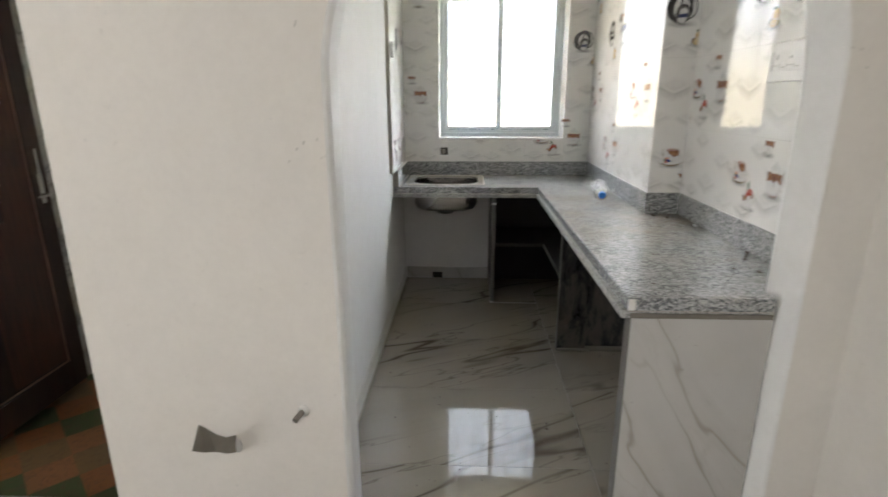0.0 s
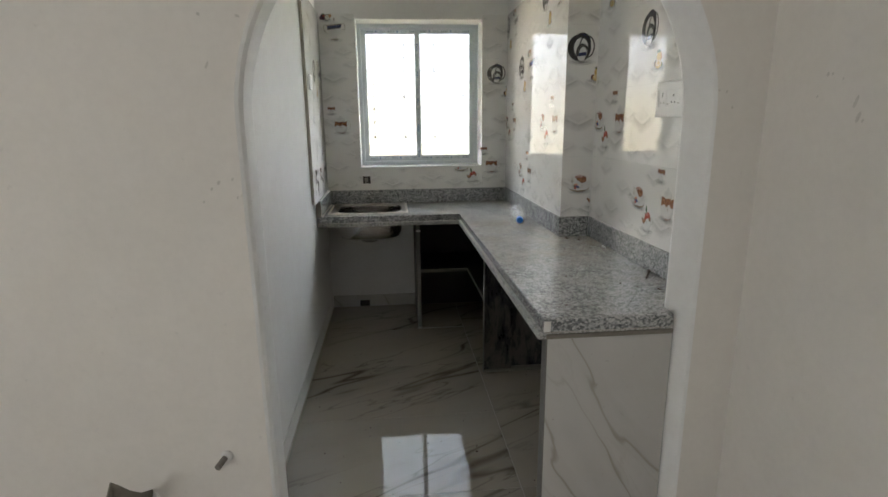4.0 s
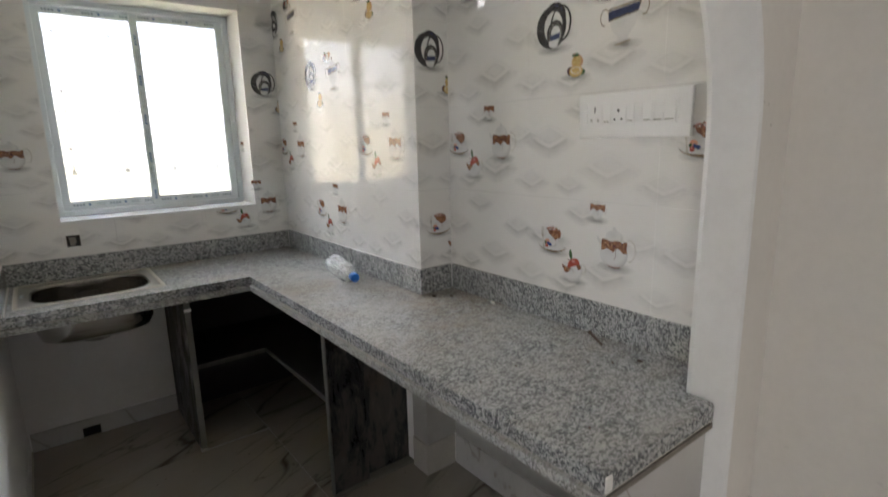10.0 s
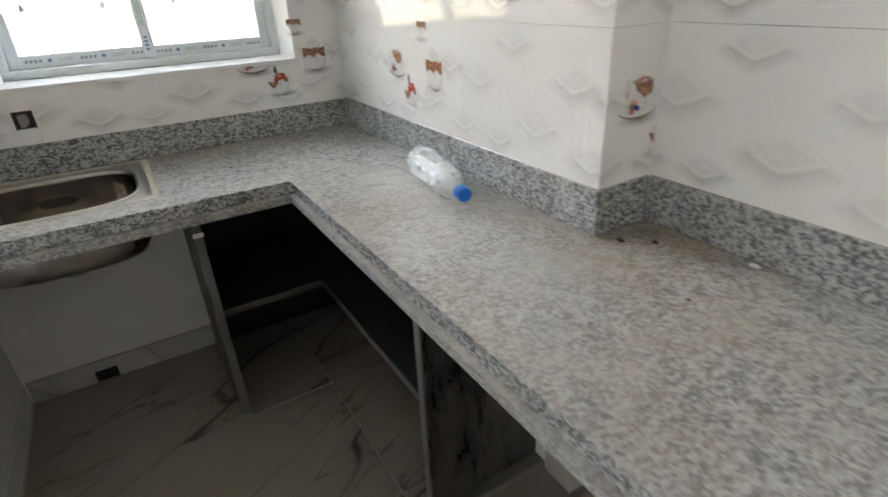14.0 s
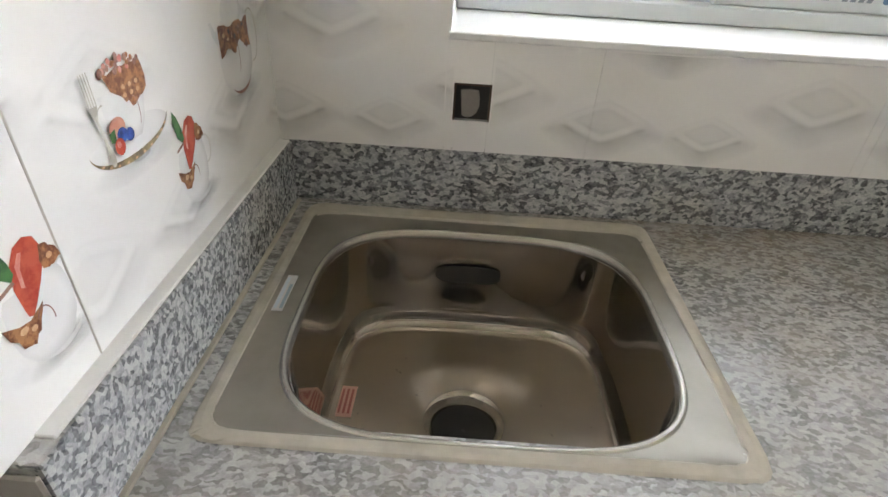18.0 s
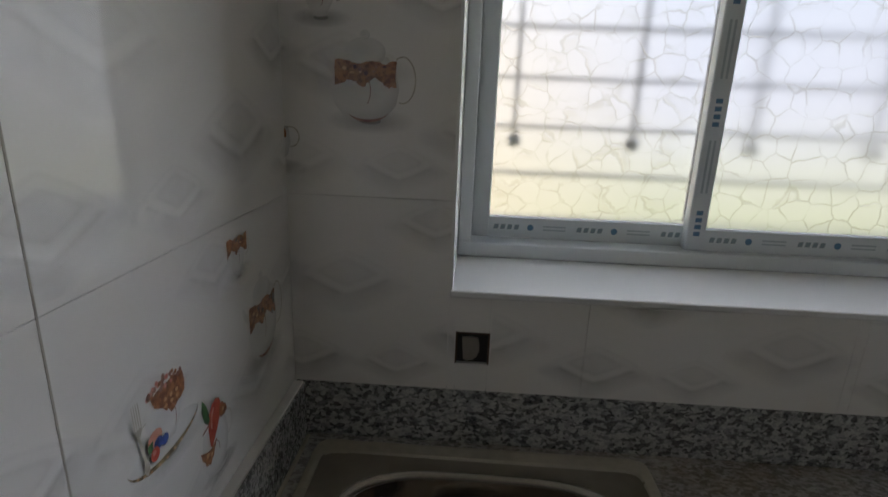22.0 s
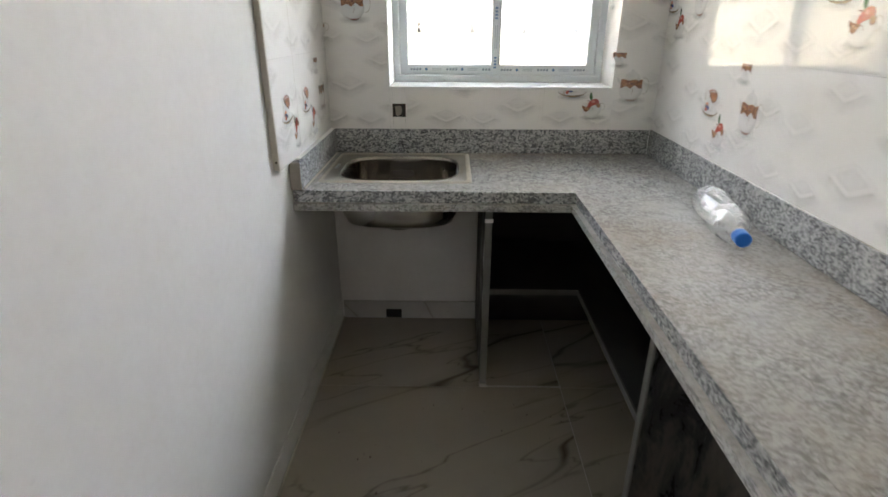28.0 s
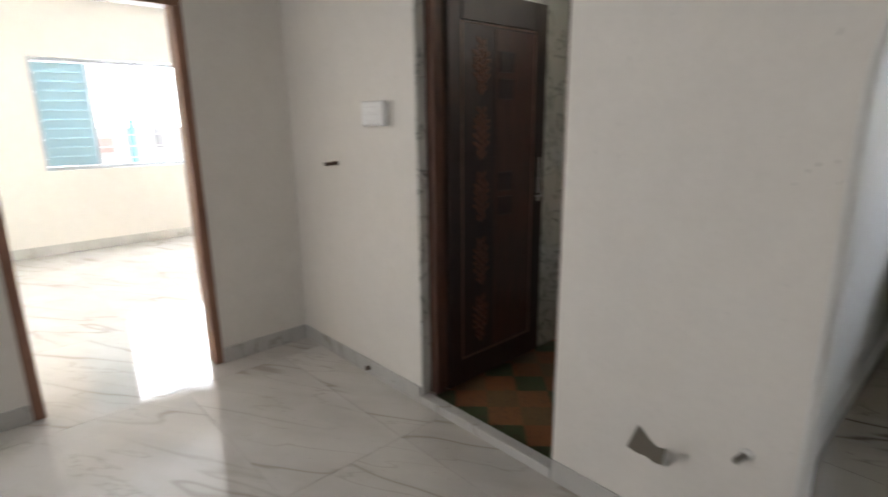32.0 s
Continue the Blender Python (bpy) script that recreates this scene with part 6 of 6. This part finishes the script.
socket_hole = base_at("pipe_end", (-2.50, YF - 0.012, 0.02), "rusty pipe end poking through the skirting", "pipe")
part("pipe", turned([(0.0, 0.014), (0.020, 0.013)], pose(-2.50, YF - 0.0125, 0.045, 0, 0, -95), 14), M_RUST, socket_hole)
bracket = base_at("wall_bracket", (-0.85, YF, 0.33), "bent grey metal strip sticking out of the cream wall", "bracket")
bm = bmesh.new()
strip = [(-0.764, 0.366, -0.768, 0.300, 1.552), (-0.770, 0.395, -0.774, 0.332, 1.500), (-0.776, 0.440, -0.782, 0.376, 1.452), (-0.782, 0.490, -0.800, 0.402, 1.412), (-0.786, 0.520, -0.818, 0.428, 1.385)]
rows = []
for xt, zt, xb, zb, y in strip:
    rows.append([bm.verts.new(p) for p in ((xt, y, zt), (xb, y, zb), (xb + 0.003, y, zb), (xt + 0.003, y, zt))])
for r0, r1 in zip(rows[:-1], rows[1:]):
    for k in range(4):
        bm.faces.new((r0[k], r0[(k + 1) % 4], r1[(k + 1) % 4], r1[k]))
bm.faces.new(rows[0])
bm.faces.new(rows[-1])
part("strip", bm, M_GREY, bracket)
bm = bmesh.new()
bmesh.ops.create_icosphere(bm, subdivisions=2, radius=0.026, matrix=Matrix.Translation((-0.762, YF - 0.001, 0.325)) @ Matrix.Diagonal((0.7, 0.35, 1.1, 1)))
part("plaster_patch", bm, M_PLASTER, bracket, "rough plaster where it enters the wall", True)
stub = base_at("pipe_stub", (-0.535, YF, 0.455), "short iron pipe stub in the cream wall", "pipe")
part("pipe", turned([(0.0, 0.010), (0.045, 0.010)], pose(-0.528, YF - 0.0005, 0.462, 0, 12, -108), 14), M_PIPE, stub)
bm = bmesh.new()
bmesh.ops.create_icosphere(bm, subdivisions=2, radius=0.020, matrix=Matrix.Translation((-0.523, YF - 0.001, 0.466)) @ Matrix.Diagonal((1, 0.35, 1, 1)))
part("plaster_patch", bm, M_PLASTER, stub, "", True)

# ---- bathroom door ----
frame_b = base_at("door_frame", (-1.6, YF + 0.08, 0.048), "brown wooden door frame of the bathroom", "door frame", kind="structure")
part("jamb", box_bm(DX0 + 0.001, DX0 + 0.062, YF + 0.060, YK + 0.03, 0.049, 2.05, 0.003), M_FRAMEWOOD, frame_b)
part("jamb", box_bm(DX1 - 0.050, DX1 - 0.001, YF + 0.060, YK + 0.03, 0.049, 2.05, 0.003), M_FRAMEWOOD, frame_b)
part("head", box_bm(DX0 + 0.001, DX1 - 0.001, YF + 0.060, YK + 0.03, 2.051, 2.10, 0.003), M_FRAMEWOOD, frame_b)
lining = base_at("door_lining", (DX0, YF + 0.03, 0.0), "veined marble tiles lining the doorway's side", "lining", kind="structure")
z = 0.05
for h in (0.42, 0.30, 0.44, 0.44, 0.43):
    part("tile", box_bm(DX0 + 0.0005, DX0 + 0.010, YF + 0.002, YF + 0.058, z, z + h - 0.003), M_BATHWALL, lining)
    z += h
part("strike_plate", box_bm(DX1 - 0.052, DX1 - 0.0505, YF + 0.065, YF + 0.085, 0.99, 1.07), M_CHROME, frame_b, "chrome strike plate")
door = base_at("door", (DX0 + 0.06, 1.70, 0.05), "dark brown bathroom door with leaf reliefs standing open", "door")
dx, y0, y1 = DX0 + 0.075, YK + 0.034, 2.43
leaf = part("leaf", box_bm(dx - 0.030, dx, y0, y1, 0.062, 2.04, 0.002), M_DOOR, door, "dark brown door leaf")
for a, b, c, d in ((y0, y0 + 0.09, 0.064, 2.038), (y1 - 0.09, y1, 0.064, 2.038), (y0 + 0.0905, y1 - 0.0905, 0.064, 0.20), (y0 + 0.0905, y1 - 0.0905, 1.90, 2.038)):
    part("stile", box_bm(dx + 0.0005, dx + 0.010, a + 0.001, b - 0.001, c, d, 0.003), M_DOOR, leaf)
M_TRIMLINE = plain("worn_brown_moulding", (0.20, 0.12, 0.085), 0.4, 0, 0.3, 60, 0.1)
for a, b, c, d in ((y0 + 0.092, y0 + 0.100, 0.202, 1.898), (y1 - 0.100, y1 - 0.092, 0.202, 1.898), (y0 + 0.101, y1 - 0.101, 0.202, 0.210), (y0 + 0.101, y1 - 0.101, 1.89, 1.898)):
    part("moulding", box_bm(dx + 0.0005, dx + 0.007, a, b, c, d, 0.002), M_TRIMLINE, leaf)
r = random.Random(21)
for zc in (0.40, 0.72, 1.06, 1.38, 1.70):
    spray = bmesh.new()
    for row in range(7):
        for side in (-2, -1, 0, 1, 2):
            if abs(side) == 2 and row in (0, 1, 6):
                continue
            yy, zz = y0 + 0.235 + side * 0.021 + r.uniform(-0.003, 0.003), zc - 0.115 + 0.036 * row + r.uniform(-0.004, 0.004) + (side % 2) * 0.018
            m = Matrix.Translation((dx + 0.0008, yy, zz)) @ Matrix.Rotation(radians(side * -24 + r.uniform(-25, 25)), 4, "X") @ Matrix.Diagonal((0.12, 0.52, 1.0, 1))
            bmesh.ops.create_icosphere(spray, subdivisions=1, radius=0.020, matrix=m)
    part("leaf_relief", spray, M_LEAFPRINT, leaf, "bronze leaf spray in relief", True)
M_PANEL = wood("red_brown_panel", (0.028, 0.010, 0.006), (0.065, 0.024, 0.014))
part("panel", box_bm(dx + 0.0004, dx + 0.004, y0 + 0.335, y1 - 0.105, 0.22, 1.88, 0.001), M_PANEL, leaf, "reddish brown inner panel")
for zc in (0.95, 1.55):
    for k in range(2):
        part("square_relief", box_bm(dx + 0.0042, dx + 0.009, y0 + 0.36, y0 + 0.47, zc + 0.13 * k, zc + 0.10 + 0.13 * k, 0.004), M_DOOR, leaf)
handle = part("handle", box_bm(dx + 0.0105, dx + 0.018, y1 - 0.062, y1 - 0.034, 0.99, 1.13, 0.003), M_CHROME, leaf, "chrome handle plate")
part("lever", turned([(0.0, 0.006), (0.07, 0.005)], pose(dx + 0.045, y1 - 0.050, 1.03, 0, 0, -90), 12), M_CHROME, handle)
part("spindle", turned([(0.0, 0.009), (0.03, 0.009)], pose(dx + 0.017, y1 - 0.050, 1.03, 0, 0, 0), 12), M_CHROME, handle)
part("bolt", turned([(0.0, 0.007), (0.12, 0.007)], pose(dx + 0.016, y1 - 0.050, 1.24, 0, 90, 0), 10), M_CHROME, leaf, "chrome slide bolt")

# ---- doorway and window of the bedroom ----
frame_d = base_at("door_frame", (LX0 - 0.06, 0.5, 0.0), "reddish wooden frame of the bedroom doorway", "door frame", kind="structure")
part("jamb", box_bm(LX0 - 0.115, LX0 + 0.006, JY1 - 0.050, JY1 - 0.001, 0.0, 2.05, 0.003), M_WOOD, frame_d)
part("jamb", box_bm(LX0 - 0.115, LX0 + 0.006, JY0 + 0.001, JY0 + 0.050, 0.0, 2.05, 0.003), M_WOOD, frame_d)
part("head", box_bm(LX0 - 0.115, LX0 + 0.006, JY0 + 0.001, JY1 - 0.001, 2.051, 2.099, 0.003), M_WOOD, frame_d)
win2 = base_at("window_2", (BX - 0.1, 1.73, BZ0), "wide bedroom window with blue louvre panes", "window", kind="structure")
for a, b, c, d in ((BY0, BY0 + 0.04, BZ0, BZ1), (BY1 - 0.04, BY1, BZ0, BZ1), (BY0 + 0.041, BY1 - 0.041, BZ0, BZ0 + 0.04), (BY0 + 0.041, BY1 - 0.041, BZ1 - 0.04, BZ1), (1.235, 1.27, BZ0 + 0.041, BZ1 - 0.041)):
    part("window_frame", box_bm(BX - 0.10, BX - 0.06, a, b, c, d, 0.002), M_ALU2, win2)
M_LOUVRE, n, l, p = mat("pale_blue_louvre_glass")
tl = n.new("ShaderNodeBsdfTranslucent")
tl.inputs[0].default_value = (0.50, 0.68, 0.76, 1)
mx = n.new("ShaderNodeMixShader")
mx.inputs[0].default_value = 0.012
p.inputs["Base Color"].default_value = (0.27, 0.40, 0.45, 1)
p.inputs["Roughness"].default_value = 0.3
l.new(p.outputs[0], mx.inputs[1])
l.new(tl.outputs[0], mx.inputs[2])
l.new(mx.outputs[0], n["Material Output"].inputs[0])
for k in range(11):
    z = BZ0 + 0.045 + 0.1025 * k
    bm = box_bm(-0.003, 0.003, BY0 + 0.042, 1.233, -0.055, 0.055)
    bmesh.ops.transform(bm, matrix=Matrix.Translation((BX - 0.08, 0, z + 0.055)) @ Matrix.Rotation(radians(12), 4, "Y"), verts=bm.verts)
    louvre = part("louvre", bm, M_LOUVRE, win2, "pale blue glass louvre")
    louvre.visible_shadow = False
grill2 = base_at("window_grill", (BX - 0.15, 1.9, BZ0), "white iron bars outside the bedroom window", "grill")
for k in range(8):
    z = BZ0 + 0.10 + 0.135 * k
    part("bar", box_bm(BX - 0.16, BX - 0.15, BY0, BY1, z, z + 0.010), M_WHITE, grill2)
for y in (1.5, 2.0, 2.45):
    part("bar", box_bm(BX - 0.149, BX - 0.140, y, y + 0.010, BZ0, BZ1), M_WHITE, grill2)
M_OUT2 = glow("bright_street", 5.0, [(0.20, (0.78, 0.82, 0.80)), (0.40, (0.92, 0.94, 0.95)), (0.70, (0.97, 0.99, 1.0))])
struct("backdrop", box_bm(-12.02, -12.0, -3, 7, -1.0, 6.0), M_OUT2, "bright hazy street beyond the bedroom window", "backdrop")
M_TEAL = plain("teal_paint", (0.22, 0.45, 0.48), 0.6)
# shutter and window paints lightened to stand for haze over the street
M_HAZY_RED = plain("hazy_red_paint", (0.52, 0.36, 0.33), 0.7)
M_HAZE = plain("hazy_grey_paint", (0.32, 0.32, 0.33), 0.7)
M_FACADE = plain("pale_facade", (0.62, 0.615, 0.61), 0.8, 0, 0.1, 4, 0.1)
house = base_at("house", (-11.4, 2.6, -1.0), "pale house with a teal post across the street", "house")
part("wall", box_bm(-11.6, -11.3, 1.6, 6.0, -1.0, 1.38), M_FACADE, house)
part("post", box_bm(-11.28, -11.20, 2.42, 2.52, -1.0, 1.52), M_TEAL, house, "teal painted post")
part("shutter", box_bm(-11.29, -11.25, 1.75, 2.15, 0.95, 1.2), M_HAZY_RED, house, "red shutter paled by haze")
part("window", box_bm(-11.29, -11.25, 2.85, 3.10, 1.0, 1.35), M_HAZE, house, "dark window")
